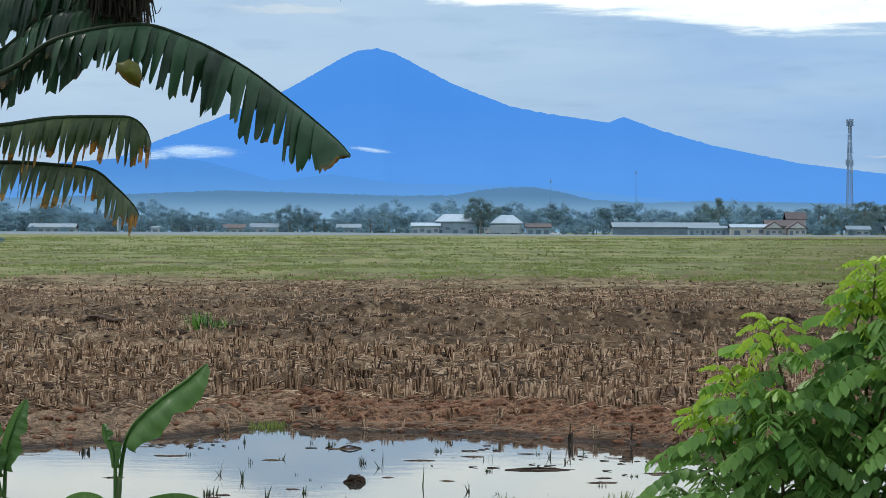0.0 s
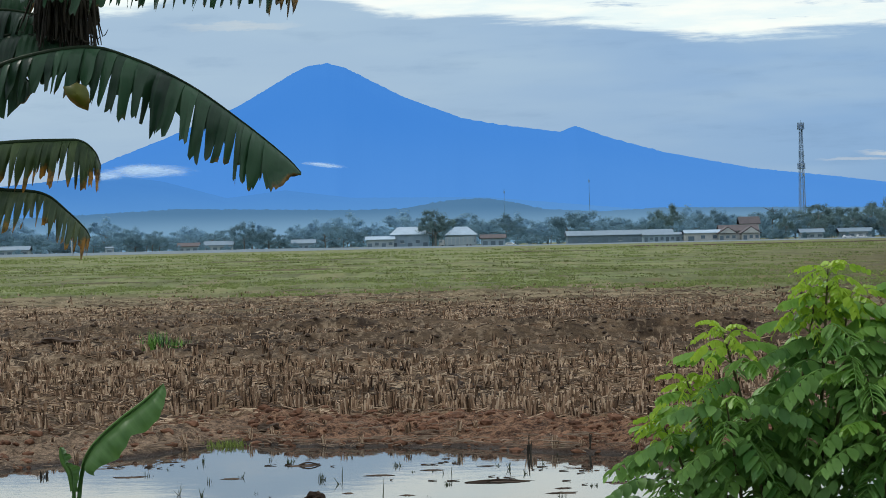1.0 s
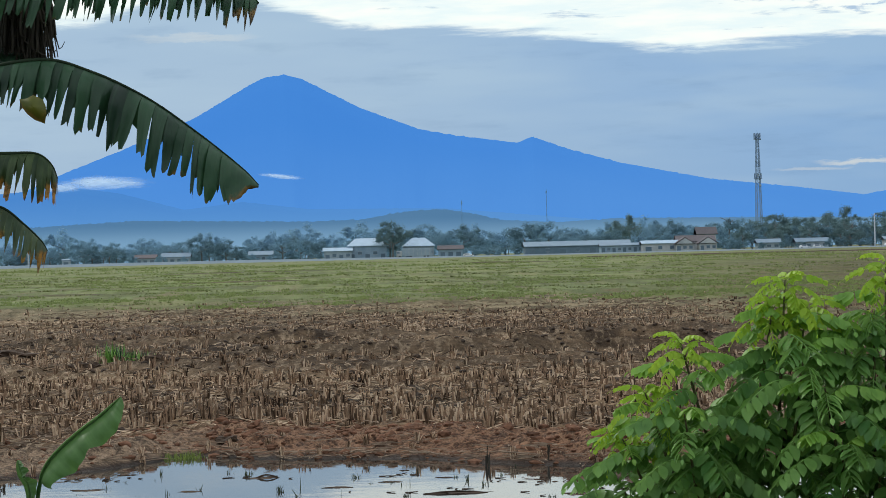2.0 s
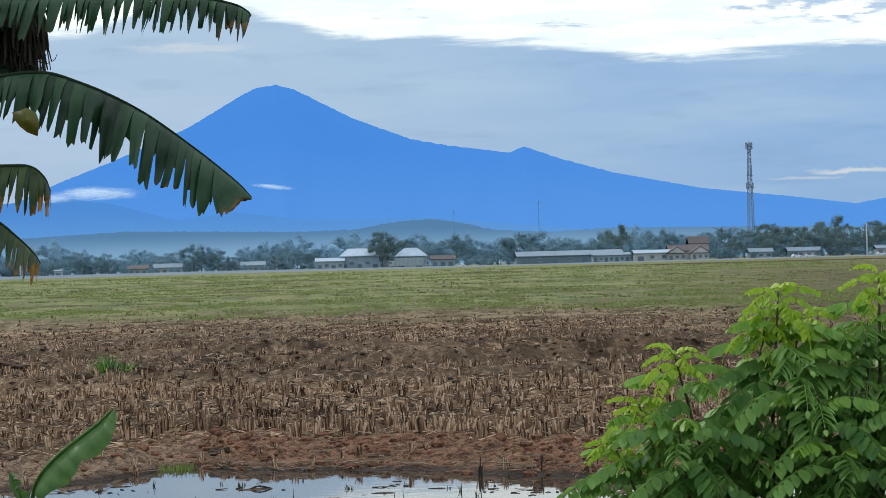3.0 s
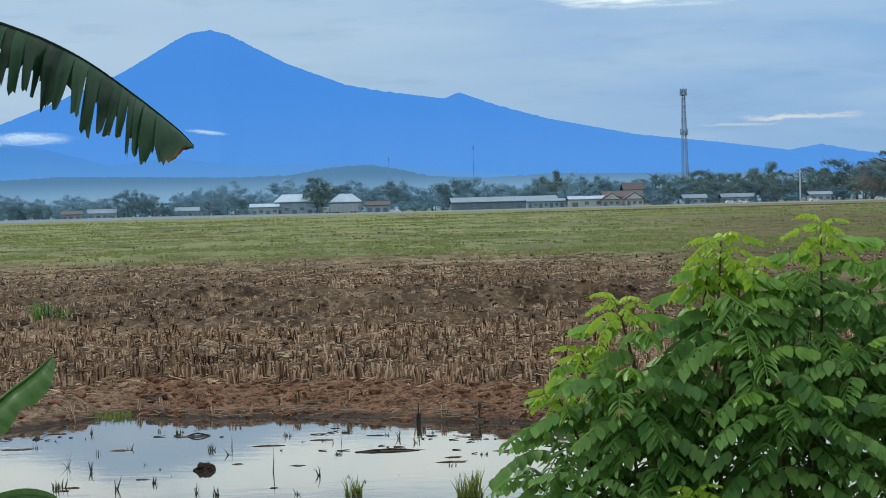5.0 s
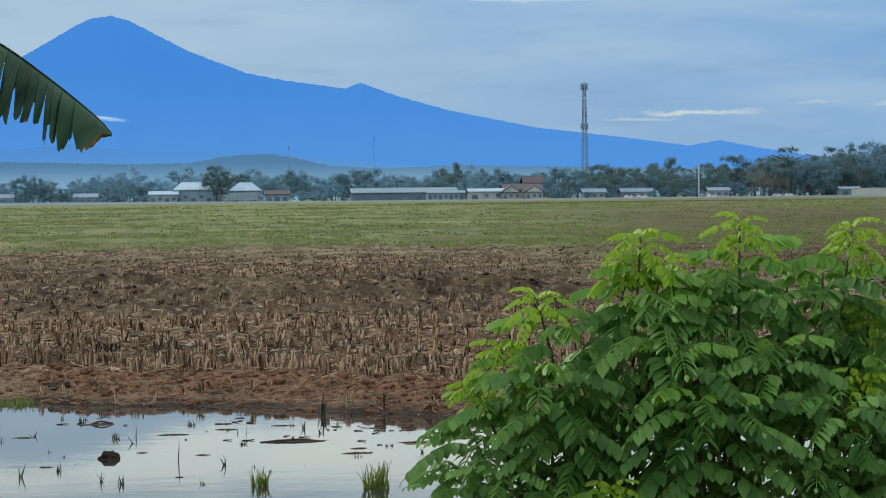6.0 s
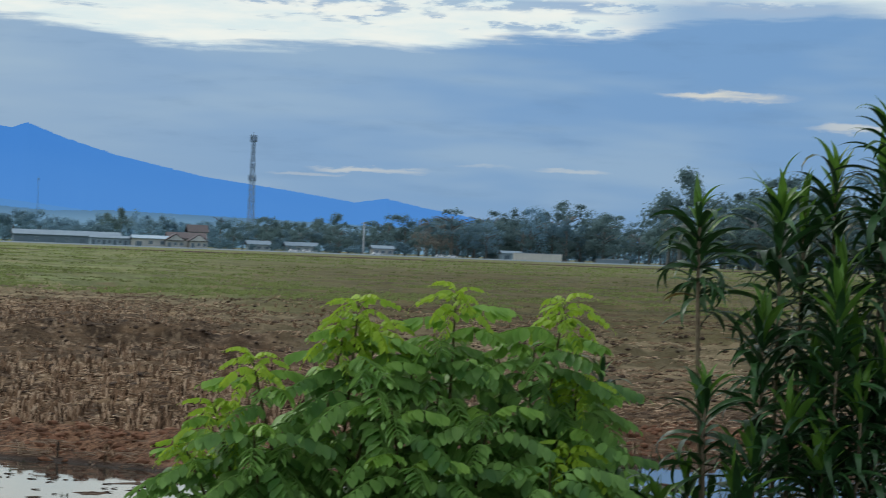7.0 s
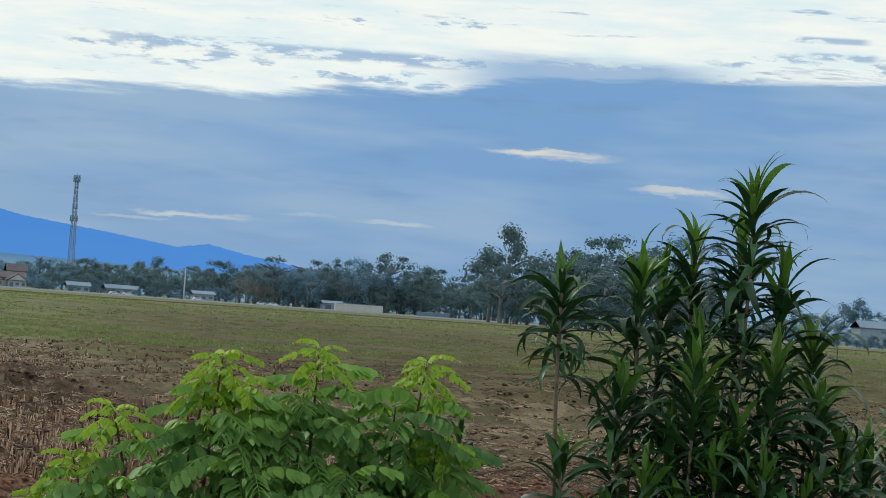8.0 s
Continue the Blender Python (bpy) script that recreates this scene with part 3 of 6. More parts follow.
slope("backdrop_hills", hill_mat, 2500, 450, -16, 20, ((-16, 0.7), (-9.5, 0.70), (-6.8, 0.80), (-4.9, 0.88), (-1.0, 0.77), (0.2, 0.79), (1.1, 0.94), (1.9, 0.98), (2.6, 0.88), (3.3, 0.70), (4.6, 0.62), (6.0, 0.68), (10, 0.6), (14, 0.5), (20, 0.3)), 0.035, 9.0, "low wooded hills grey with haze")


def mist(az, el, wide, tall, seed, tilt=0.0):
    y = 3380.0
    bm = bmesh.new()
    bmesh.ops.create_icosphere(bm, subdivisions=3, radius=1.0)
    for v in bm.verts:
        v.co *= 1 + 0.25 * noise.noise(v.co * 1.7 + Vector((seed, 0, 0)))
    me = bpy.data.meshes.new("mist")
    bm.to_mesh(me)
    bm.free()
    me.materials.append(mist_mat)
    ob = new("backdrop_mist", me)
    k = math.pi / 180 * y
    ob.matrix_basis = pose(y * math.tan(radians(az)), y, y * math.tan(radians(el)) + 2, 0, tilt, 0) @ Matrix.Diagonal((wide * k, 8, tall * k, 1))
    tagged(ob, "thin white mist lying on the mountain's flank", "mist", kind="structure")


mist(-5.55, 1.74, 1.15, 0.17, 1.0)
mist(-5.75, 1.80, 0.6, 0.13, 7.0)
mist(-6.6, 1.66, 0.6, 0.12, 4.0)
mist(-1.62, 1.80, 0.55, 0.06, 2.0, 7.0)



def bund(y, x0, x1, high, wide, seed, label, mat=bund_mat, whole=False):
    """A low earth bank between two paddies, running across the field."""
    verts, faces = [], []
    xs = np.arange(x0, x1, 0.5 + y / 250)
    for x in xs:
        yy = y + 0.06 * x + 0.02 * y * noise.noise(Vector((x * 0.02, seed, 0)))
        h = high * (0.05 + 1.8 * noise.noise(Vector((x * 12.0 / y, seed, 2))) + 0.6 * noise.noise(Vector((x * 60.0 / y, seed, 4))))
        h = high * (0.9 + 0.25 * noise.noise(Vector((x * 0.2, seed, 6)))) if whole else max(-0.06, h)
        z = ground_z(x, yy) - 0.04
        for off, k in ((-1.0, 0.0), (-0.45, 0.85), (0.0, 1.0), (0.5, 0.8), (1.0, 0.0)):
            verts.append((x, yy + off * wide, z + k * h))
    faces = [(5 * i + j, 5 * i + 5 + j, 5 * i + 6 + j, 5 * i + 1 + j) for i in range(len(xs) - 1) for j in range(4)]
    tagged(new("field_bund", mesh("field_bund", verts, faces, (mat,), smooth=True)), label, "bund", kind="structure")


for k, (y, x0, x1, high, wide) in enumerate(((111, -30, 60, 0.10, 0.5), (128, -34, 70, 0.10, 0.6), (152, -20, 85, 0.12, 0.7), (205, -50, 70, 0.14, 0.8), (262, 5, 150, 0.18, 0.9), (340, -80, 60, 0.2, 1.0), (430, 20, 240, 0.28, 1.2), (700, -160, 40, 0.35, 1.5))):
    bund(y, x0, x1, high, wide, 3.0 * k, "low weedy earth bank between paddies")
# the dark clod colour paints in the shade on this bank's near side
bund(590, 54, 330, 0.36, 1.5, 30.0, "long earth bank along the far paddies, its shaded side painted dark", clod_mat, True)

# ---- village at the far side of the field ----
def crown_mesh(name, mat, lobes, leaves, size, seed, squash=1.0, flat_=1.0):
    """A crown of unit height: clumps of small leaf blades round uneven lobes, with gaps between."""
    rng = random.Random(seed)
    verts, faces, uvs, ways = [], [], [], []
    spots = []
    for k in range(2 * lobes):
        a, q = rng.uniform(0, 6.283), rng.random() ** 0.5
        spots.append((Vector((0.40 * q * math.cos(a), 0.40 * q * math.sin(a), 0.5 + 0.38 * rng.uniform(-1, 1) * squash * (1 - 0.6 * q * q))), rng.uniform(0.07, 0.15)))
    spots.append((Vector((0.02, 0.0, 0.56 + 0.26 * squash)), 0.12))
    for c, r in spots:
        for _ in range(leaves):
            d = Vector((rng.gauss(0, 1), rng.gauss(0, 1), rng.gauss(0.25, 0.8))).normalized()
            p = c + Vector((d.x, d.y, d.z * flat_)) * r * (0.35 + 0.75 * rng.random())
            t = Vector((rng.gauss(0, 1), rng.gauss(0, 1), rng.gauss(0, 0.6))).normalized()
            b = d.cross(t).normalized()
            t = (b.cross(d) + d * rng.uniform(-0.15, 0.15)).normalized()
            g = size * rng.uniform(0.6, 1.2)
            i = len(verts)
            verts += [p - t * g, p - b * g * 0.6, p + t * g, p + b * g * 0.6]
            uvs += [(0, 0), (0.5, 0), (1, 0), (0.5, 0)]
            ways += [tuple((d * 0.9 + Vector((0, -0.1, 0.6))).normalized())] * 4
            faces.append((i, i + 1, i + 2, i + 3))
    return mesh(name, verts, faces, (mat,), uvs, smooth=True, normals=ways)


def trunk_mesh(name, seed, tall=0.55, wide=0.03, limbs=4):
    rng = random.Random(seed)
    verts, faces = tube(smooth_line([(0, 0, -0.02), (rng.uniform(-0.02, 0.02), 0, tall * 0.5), (rng.uniform(-0.05, 0.05), 0, tall)], 5), np.linspace(wide, wide * 0.5, 5), 5)
    for k in range(limbs):
        a = 6.283 * k / limbs + rng.uniform(-0.4, 0.4)
        z = tall * rng.uniform(0.45, 0.95)
        v, f = tube(smooth_line([(0, 0, z), (0.12 * math.cos(a), 0.12 * math.sin(a), z + 0.07), (0.24 * math.cos(a), 0.24 * math.sin(a), z + 0.11)], 4), np.linspace(wide * 0.5, wide * 0.15, 4), 4)
        base = len(verts)
        verts += v
        faces += [tuple(i + base for i in q) for q in f]
    return mesh(name, verts, faces, (bark_mat,), smooth=True)


def tree_kind(seed, mat, lobes, leaves, size, squash, label, tall=0.5, flat_=1.0):
    root = empty("tree", pose(0, 0, -200), label, "tree", "trees round the village")
    part("trunk", trunk_mesh("trunk", seed, tall, limbs=4 if tall < 0.6 else 9), root)
    part("crown", crown_mesh("crown", mat, lobes, leaves, size, seed, squash, flat_), root)
    return root


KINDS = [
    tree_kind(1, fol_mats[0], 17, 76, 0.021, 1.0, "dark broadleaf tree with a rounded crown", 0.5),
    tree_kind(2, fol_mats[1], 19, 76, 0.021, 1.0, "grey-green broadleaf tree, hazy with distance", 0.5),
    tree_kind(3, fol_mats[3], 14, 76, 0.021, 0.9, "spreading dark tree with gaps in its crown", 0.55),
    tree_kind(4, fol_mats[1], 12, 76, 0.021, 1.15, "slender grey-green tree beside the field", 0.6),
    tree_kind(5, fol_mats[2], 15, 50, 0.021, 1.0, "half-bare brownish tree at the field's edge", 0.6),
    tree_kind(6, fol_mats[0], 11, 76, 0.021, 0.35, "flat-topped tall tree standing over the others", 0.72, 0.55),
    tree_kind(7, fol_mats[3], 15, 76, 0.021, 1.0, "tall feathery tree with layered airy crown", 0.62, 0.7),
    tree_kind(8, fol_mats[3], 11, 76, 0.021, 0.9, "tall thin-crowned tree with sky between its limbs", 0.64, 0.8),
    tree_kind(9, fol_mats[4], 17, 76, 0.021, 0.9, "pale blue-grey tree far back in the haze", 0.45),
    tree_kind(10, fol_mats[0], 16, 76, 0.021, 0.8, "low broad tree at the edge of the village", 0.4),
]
used = set()


def plant_tree(kind, x, y, tall, wide, z=0.0):
    m = pose(x, y, z, 0, 0, RNG.uniform(0, 360)) @ Matrix.Diagonal((wide / 0.9, wide / 0.9, tall / 0.95, 1))
    if kind in used:
        return copy_thing(KINDS[kind], m @ Matrix.Diagonal((*(1 / k for k in KINDS[kind].scale), 1)))
    used.add(kind)
    KINDS[kind].matrix_basis = m
    return KINDS[kind]


plant_tree(2, 15.2, 1026, 16.6, 17)
plant_tree(2, 14.2, 1029, 14.0, 13)
plant_tree(0, -62.0, 1030, 13.0, 13)
plant_tree(9, -52.0, 1028, 10.5, 14)
plant_tree(9, -99.0, 1030, 8.5, 9)
plant_tree(3, -22.0, 1030, 8.5, 6)
plant_tree(5, 177.0, 1200, 20.0, 15)
plant_tree(2, 135.0, 1250, 20.0, 15)
plant_tree(2, 128.0, 1240, 17.0, 13)
plant_tree(2, 192.0, 1130, 15.0, 11)
plant_tree(5, 252.0, 1060, 23.0, 18)
plant_tree(9, 522.0, 1040, 24.0, 24, 1.0)
plant_tree(9, 503.0, 1060, 17.0, 18, 1.0)
plant_tree(9, 540.0, 1050, 16.0, 18, 1.0)
plant_tree(4, 233.0, 1010, 15.5, 11)
plant_tree(4, 241.0, 1015, 14.5, 10)
plant_tree(5, 296.0, 1020, 25.5, 15)
# (bearing from, to, tree height in metres at the far edge, distance, how many)
BELTS = ((-12, -0.6, 8.5, 1068, 38), (-12, 0, 11.0, 1180, 34), (-0.5, 8.5, 8.5, 1110, 30), (0, 9.5, 13.0, 1280, 36), (-12, 9, 16.0, 1420, 52), (8.5, 14, 10.5, 1045, 20), (9.5, 15.5, 14.0, 1062, 24), (9, 15, 15.0, 1120, 24),
         (13.5, 19, 17.0, 1030, 30), (13.5, 19.5, 21.5, 1080, 26), (18.6, 23.5, 23.0, 860, 22), (18.3, 24, 29.0, 900, 18), (24, 30, 12.0, 1080, 16))
for az0, az1, tall, far_off, count in BELTS:
    for k in range(count):
        az = az0 + (az1 - az0) * (k + RNG.uniform(0.1, 0.9)) / count
        y = far_off + RNG.uniform(-22, 22)
        h = tall * RNG.choice((0.5, 0.65, 0.8, 0.95, 1.0, 1.12, 1.35))
        wide = h * RNG.uniform(0.75, 1.25)
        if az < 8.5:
            # paler, bluer foliage farther back paints in the thickening haze
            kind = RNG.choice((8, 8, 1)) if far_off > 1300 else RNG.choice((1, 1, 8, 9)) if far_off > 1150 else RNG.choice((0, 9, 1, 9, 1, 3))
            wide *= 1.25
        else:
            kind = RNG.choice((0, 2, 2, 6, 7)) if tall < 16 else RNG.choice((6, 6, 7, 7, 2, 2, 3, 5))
        plant_tree(kind, y * math.tan(radians(az)), y, h, wide)

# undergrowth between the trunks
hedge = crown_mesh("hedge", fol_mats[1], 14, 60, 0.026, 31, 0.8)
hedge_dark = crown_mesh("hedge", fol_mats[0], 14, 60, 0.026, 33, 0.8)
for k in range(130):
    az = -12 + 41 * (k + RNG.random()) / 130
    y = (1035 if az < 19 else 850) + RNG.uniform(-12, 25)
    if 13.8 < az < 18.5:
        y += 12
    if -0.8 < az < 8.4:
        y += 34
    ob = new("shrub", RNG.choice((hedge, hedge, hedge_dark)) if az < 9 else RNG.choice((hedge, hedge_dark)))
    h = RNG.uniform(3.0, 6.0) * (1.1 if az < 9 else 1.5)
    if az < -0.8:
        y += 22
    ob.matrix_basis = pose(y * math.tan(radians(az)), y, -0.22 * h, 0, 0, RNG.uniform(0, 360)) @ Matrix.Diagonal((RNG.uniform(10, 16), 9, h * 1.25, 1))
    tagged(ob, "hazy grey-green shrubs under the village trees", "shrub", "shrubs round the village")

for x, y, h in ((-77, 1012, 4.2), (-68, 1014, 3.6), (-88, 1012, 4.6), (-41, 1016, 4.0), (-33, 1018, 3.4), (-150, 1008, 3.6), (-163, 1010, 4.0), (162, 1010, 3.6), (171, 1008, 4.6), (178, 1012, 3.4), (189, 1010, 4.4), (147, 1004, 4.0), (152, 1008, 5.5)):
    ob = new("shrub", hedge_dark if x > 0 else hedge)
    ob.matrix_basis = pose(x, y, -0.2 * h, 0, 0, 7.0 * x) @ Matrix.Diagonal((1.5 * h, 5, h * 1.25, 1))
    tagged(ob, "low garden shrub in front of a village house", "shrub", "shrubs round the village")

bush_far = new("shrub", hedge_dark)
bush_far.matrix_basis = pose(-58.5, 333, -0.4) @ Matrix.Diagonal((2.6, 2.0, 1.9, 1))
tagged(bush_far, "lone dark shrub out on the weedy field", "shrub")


def window(wall, x, y, z, wide, tall, name="window"):
    ob = part(name, box(wide, 0.12, tall, dark_mat, 0, 0.0, name), wall, pose(x, y, z))
    part("frame", box(wide + 0.24, 0.10, 0.16, white_mat, tall, 0.02, "frame"), ob)
    part("sill", box(wide + 0.3, 0.22, 0.12, pale_mat, -0.12, 0.02, "sill"), ob)
    return ob


def roof_mesh(w, d, rise, over, mat, hip=0.0, turn=False):
    """A pitched roof with thickness; its ridge runs along x, or along y when turned."""
    if turn:
        w, d = d, w
    a, b, r = w / 2 + over, d / 2 + over, w / 2 + over - hip
    verts, faces = [], []
    for z in (0.0, 0.22):
        verts += [(-a, -b, z), (a, -b, z), (a, b, z), (-a, b, z), (-r, 0, rise + z), (r, 0, rise + z)]
    sheet = [(0, 1, 5, 4), (2, 3, 4, 5), (1, 2, 5), (3, 0, 4)]
    faces = [tuple(i + 6 for i in q) for q in sheet] + [tuple(reversed(q)) for q in sheet]
    faces += [(i, (i + 1) % 4, (i + 1) % 4 + 6, i + 6) for i in range(4)]
    if turn:
        verts = [(-y, x, z) for x, y, z in verts]
    return mesh("roof", verts, faces, (mat,))


def house(x, y, w, d, h, rise, wall, roof, label, turn=False, hip=0.0, doors=1, windows=2, over=0.6, category="house", gable=None):
    ob = empty("house", pose(x, y, -0.05), label, category)
    body = part("wall", box(w, d, h, wall, 0, 0.04, "wall"), ob)
    part("roof", roof_mesh(w, d, rise, over, roof, hip, turn), ob, pose(0, 0, h))
    if gable:
        a, b = w / 2 - 0.05, -d / 2 - over - 0.22
        v = [(-a, b, 0.15), (a, b, 0.15), (0, b, rise * 0.93), (-a, b + 0.2, 0.15), (a, b + 0.2, 0.15), (0, b + 0.2, rise * 0.93)]
        part("gable", mesh("gable", v, [(0, 1, 2), (5, 4, 3), (0, 3, 4, 1), (1, 4, 5, 2), (2, 5, 3, 0)], (gable,)), ob, pose(0, 0, h))
    slots = doors + windows
    for k in range(slots):
        px = w * ((k + 0.5) / slots - 0.5)
        if k % max(1, slots // max(1, doors)) == 0 and doors:
            part("door", box(min(2.4, w / slots * 0.6), 0.14, min(2.2, h * 0.75), dark_mat, 0, 0.02, "door"), body, pose(px, -d / 2 - 0.02, 0.05))
        else:
            window(body, px, -d / 2 - 0.02, h * 0.38, min(1.6, w / slots * 0.55), min(1.2, h * 0.35))
    return ob


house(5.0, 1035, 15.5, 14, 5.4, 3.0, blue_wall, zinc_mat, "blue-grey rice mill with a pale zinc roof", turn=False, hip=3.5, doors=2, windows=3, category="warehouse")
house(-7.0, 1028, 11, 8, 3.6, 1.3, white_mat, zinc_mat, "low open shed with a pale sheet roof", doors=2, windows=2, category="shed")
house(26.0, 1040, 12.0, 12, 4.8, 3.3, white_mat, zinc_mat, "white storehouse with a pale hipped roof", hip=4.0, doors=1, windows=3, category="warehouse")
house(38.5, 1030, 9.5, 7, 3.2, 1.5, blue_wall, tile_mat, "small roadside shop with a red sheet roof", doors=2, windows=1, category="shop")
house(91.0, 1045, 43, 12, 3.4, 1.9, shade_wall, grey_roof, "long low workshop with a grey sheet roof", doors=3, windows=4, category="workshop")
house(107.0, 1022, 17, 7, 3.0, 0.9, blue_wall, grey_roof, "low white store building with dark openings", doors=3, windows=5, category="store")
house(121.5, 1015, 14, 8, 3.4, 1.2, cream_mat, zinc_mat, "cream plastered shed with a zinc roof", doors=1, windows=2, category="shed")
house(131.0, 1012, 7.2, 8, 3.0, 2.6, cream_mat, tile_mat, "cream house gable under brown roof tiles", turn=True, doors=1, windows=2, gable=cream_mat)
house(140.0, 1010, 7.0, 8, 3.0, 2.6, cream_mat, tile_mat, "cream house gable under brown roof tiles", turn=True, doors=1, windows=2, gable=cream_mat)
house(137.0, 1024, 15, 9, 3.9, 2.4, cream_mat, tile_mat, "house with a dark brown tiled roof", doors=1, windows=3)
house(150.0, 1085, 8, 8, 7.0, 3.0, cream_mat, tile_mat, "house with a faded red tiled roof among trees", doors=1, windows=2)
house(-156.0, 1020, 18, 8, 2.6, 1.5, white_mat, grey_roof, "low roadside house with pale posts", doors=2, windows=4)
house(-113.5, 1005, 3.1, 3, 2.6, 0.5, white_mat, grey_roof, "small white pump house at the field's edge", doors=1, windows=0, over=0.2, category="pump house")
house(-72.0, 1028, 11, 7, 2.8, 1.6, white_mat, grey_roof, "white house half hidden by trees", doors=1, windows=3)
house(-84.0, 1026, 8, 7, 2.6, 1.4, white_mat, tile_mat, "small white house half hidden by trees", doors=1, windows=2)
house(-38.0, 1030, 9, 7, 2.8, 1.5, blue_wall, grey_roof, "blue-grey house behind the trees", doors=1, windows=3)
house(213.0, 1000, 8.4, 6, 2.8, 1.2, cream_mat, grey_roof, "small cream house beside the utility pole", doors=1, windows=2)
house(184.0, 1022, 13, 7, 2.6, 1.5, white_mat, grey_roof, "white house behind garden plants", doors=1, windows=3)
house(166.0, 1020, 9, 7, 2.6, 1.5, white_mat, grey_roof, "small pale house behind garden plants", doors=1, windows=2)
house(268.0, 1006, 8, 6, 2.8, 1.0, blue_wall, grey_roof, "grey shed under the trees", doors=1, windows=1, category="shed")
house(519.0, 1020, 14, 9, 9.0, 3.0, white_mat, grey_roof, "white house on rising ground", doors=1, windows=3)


def white_truck(x, y):
    ob = empty("truck", pose(x, y, 0.0), "white box truck parked at the field's edge", "truck")
    part("cargo_box", box(11.5, 2.6, 3.1, white_mat, 0.95, 0.08, "cargo_box"), ob)
    for k in range(7):
        part("rib", box(0.12, 0.08, 2.9, pale_mat, 1.05, 0.0, "rib"), ob, pose(-4.8 + 1.6 * k, -1.34, 0))
    part("cab", box(2.3, 2.4, 2.4, cream_mat, 0.7, 0.25, "cab"), ob, pose(-7.0, 0, 0))
    part("windscreen", box(1.1, 2.3, 0.8, dark_mat, 2.0, 0.05, "windscreen"), ob, pose(-7.5, -0.1, 0))
    for px in (-6.8, -2.5, 3.0, 4.3):
        for py in (-1.1, 1.1):
            bm = bmesh.new()
            bmesh.ops.create_cone(bm, cap_ends=True, segments=12, radius1=0.5, radius2=0.5, depth=0.35)
            bmesh.ops.rotate(bm, cent=(0, 0, 0), matrix=Matrix.Rotation(math.pi / 2, 3, "X"), verts=bm.verts)
            me = bpy.data.meshes.new("wheel")
            bm.to_mesh(me)
            bm.free()
            me.materials.append(tyre_mat)
            part("wheel", me, ob, pose(px, py, 0.5))
    return ob


white_truck(24.5, 1008)


def car_thing():
    ob = empty("car", pose(0, 0, -50), "small white car parked along the far road", "car", "cars along the road")
    prof = [(-2.1, 0.35), (2.1, 0.35), (2.15, 0.75), (1.2, 0.95), (0.6, 1.42), (-1.3, 1.45), (-2.0, 0.95)]
    v = [(x, -0.82, z) for x, z in prof] + [(x, 0.82, z) for x, z in prof]
    k = len(prof)
    f = [tuple(range(k - 1, -1, -1)), tuple(range(k, 2 * k))] + [(i, (i + 1) % k, (i + 1) % k + k, i + k) for i in range(k)]
    part("body", mesh("body", v, f, (car_mat,)), ob)
    part("side_window", box(1.7, 1.68, 0.36, dark_mat, 0.98, 0.04, "side_window"), ob, pose(-0.35, 0, 0))
    bm = bmesh.new()
    bmesh.ops.create_cone(bm, cap_ends=True, segments=12, radius1=0.33, radius2=0.33, depth=0.22)
    bmesh.ops.rotate(bm, cent=(0, 0, 0), matrix=Matrix.Rotation(math.pi / 2, 3, "X"), verts=bm.verts)
    me = bpy.data.meshes.new("wheel")
    bm.to_mesh(me)
    bm.free()
    me.materials.append(tyre_mat)
    for px in (-1.35, 1.35):
        for py in (-0.78, 0.78):
            part("wheel", me, ob, pose(px, py, 0.33))
    return ob


car = car_thing()
car.matrix_basis = pose(176.5, 995, 0, 0, 0, 4)
for x, y in ((182.0, 996), (236.0, 994), (241.5, 996), (209.5, 992), (44.5, 1003)):
    copy_thing(car, pose(x, y, 0, 0, 0, RNG.uniform(-8, 8)))


def long_wall(x, y, w, h, mat, label):
    ob = empty("boundary_wall", pose(x, y, 0.0), label, "wall")
    part("panel", box(w, 0.3, h, mat, -0.1, 0.03, "panel"), ob)
    part("coping", box(w + 0.2, 0.5, 0.2, pale_mat, h - 0.1, 0.03, "coping"), ob)
    for k in range(int(w / 4) + 1):
        part("pillar", box(0.45, 0.45, h + 0.15, mat, -0.1, 0.03, "pillar"), ob, pose(-w / 2 + 4 * k, -0.1, 0))


long_wall(278.0, 1000, 20, 3.2, bright_wall, "long whitewashed boundary wall below tall trees")
long_wall(310.0, 1000, 14, 2.0, grey_roof, "low grey boundary wall at the field's edge")


def beam(a, b, r):
    v, f = tube([a, b], [r, r], 4)
    return v, f


def joined(name, bars, mat):
    verts, faces = [], []
    for v, f in bars:
        base = len(verts)
        verts += v
        faces += [tuple(i + base for i in q) for q in f]
    return mesh(name, verts, faces, (mat,))


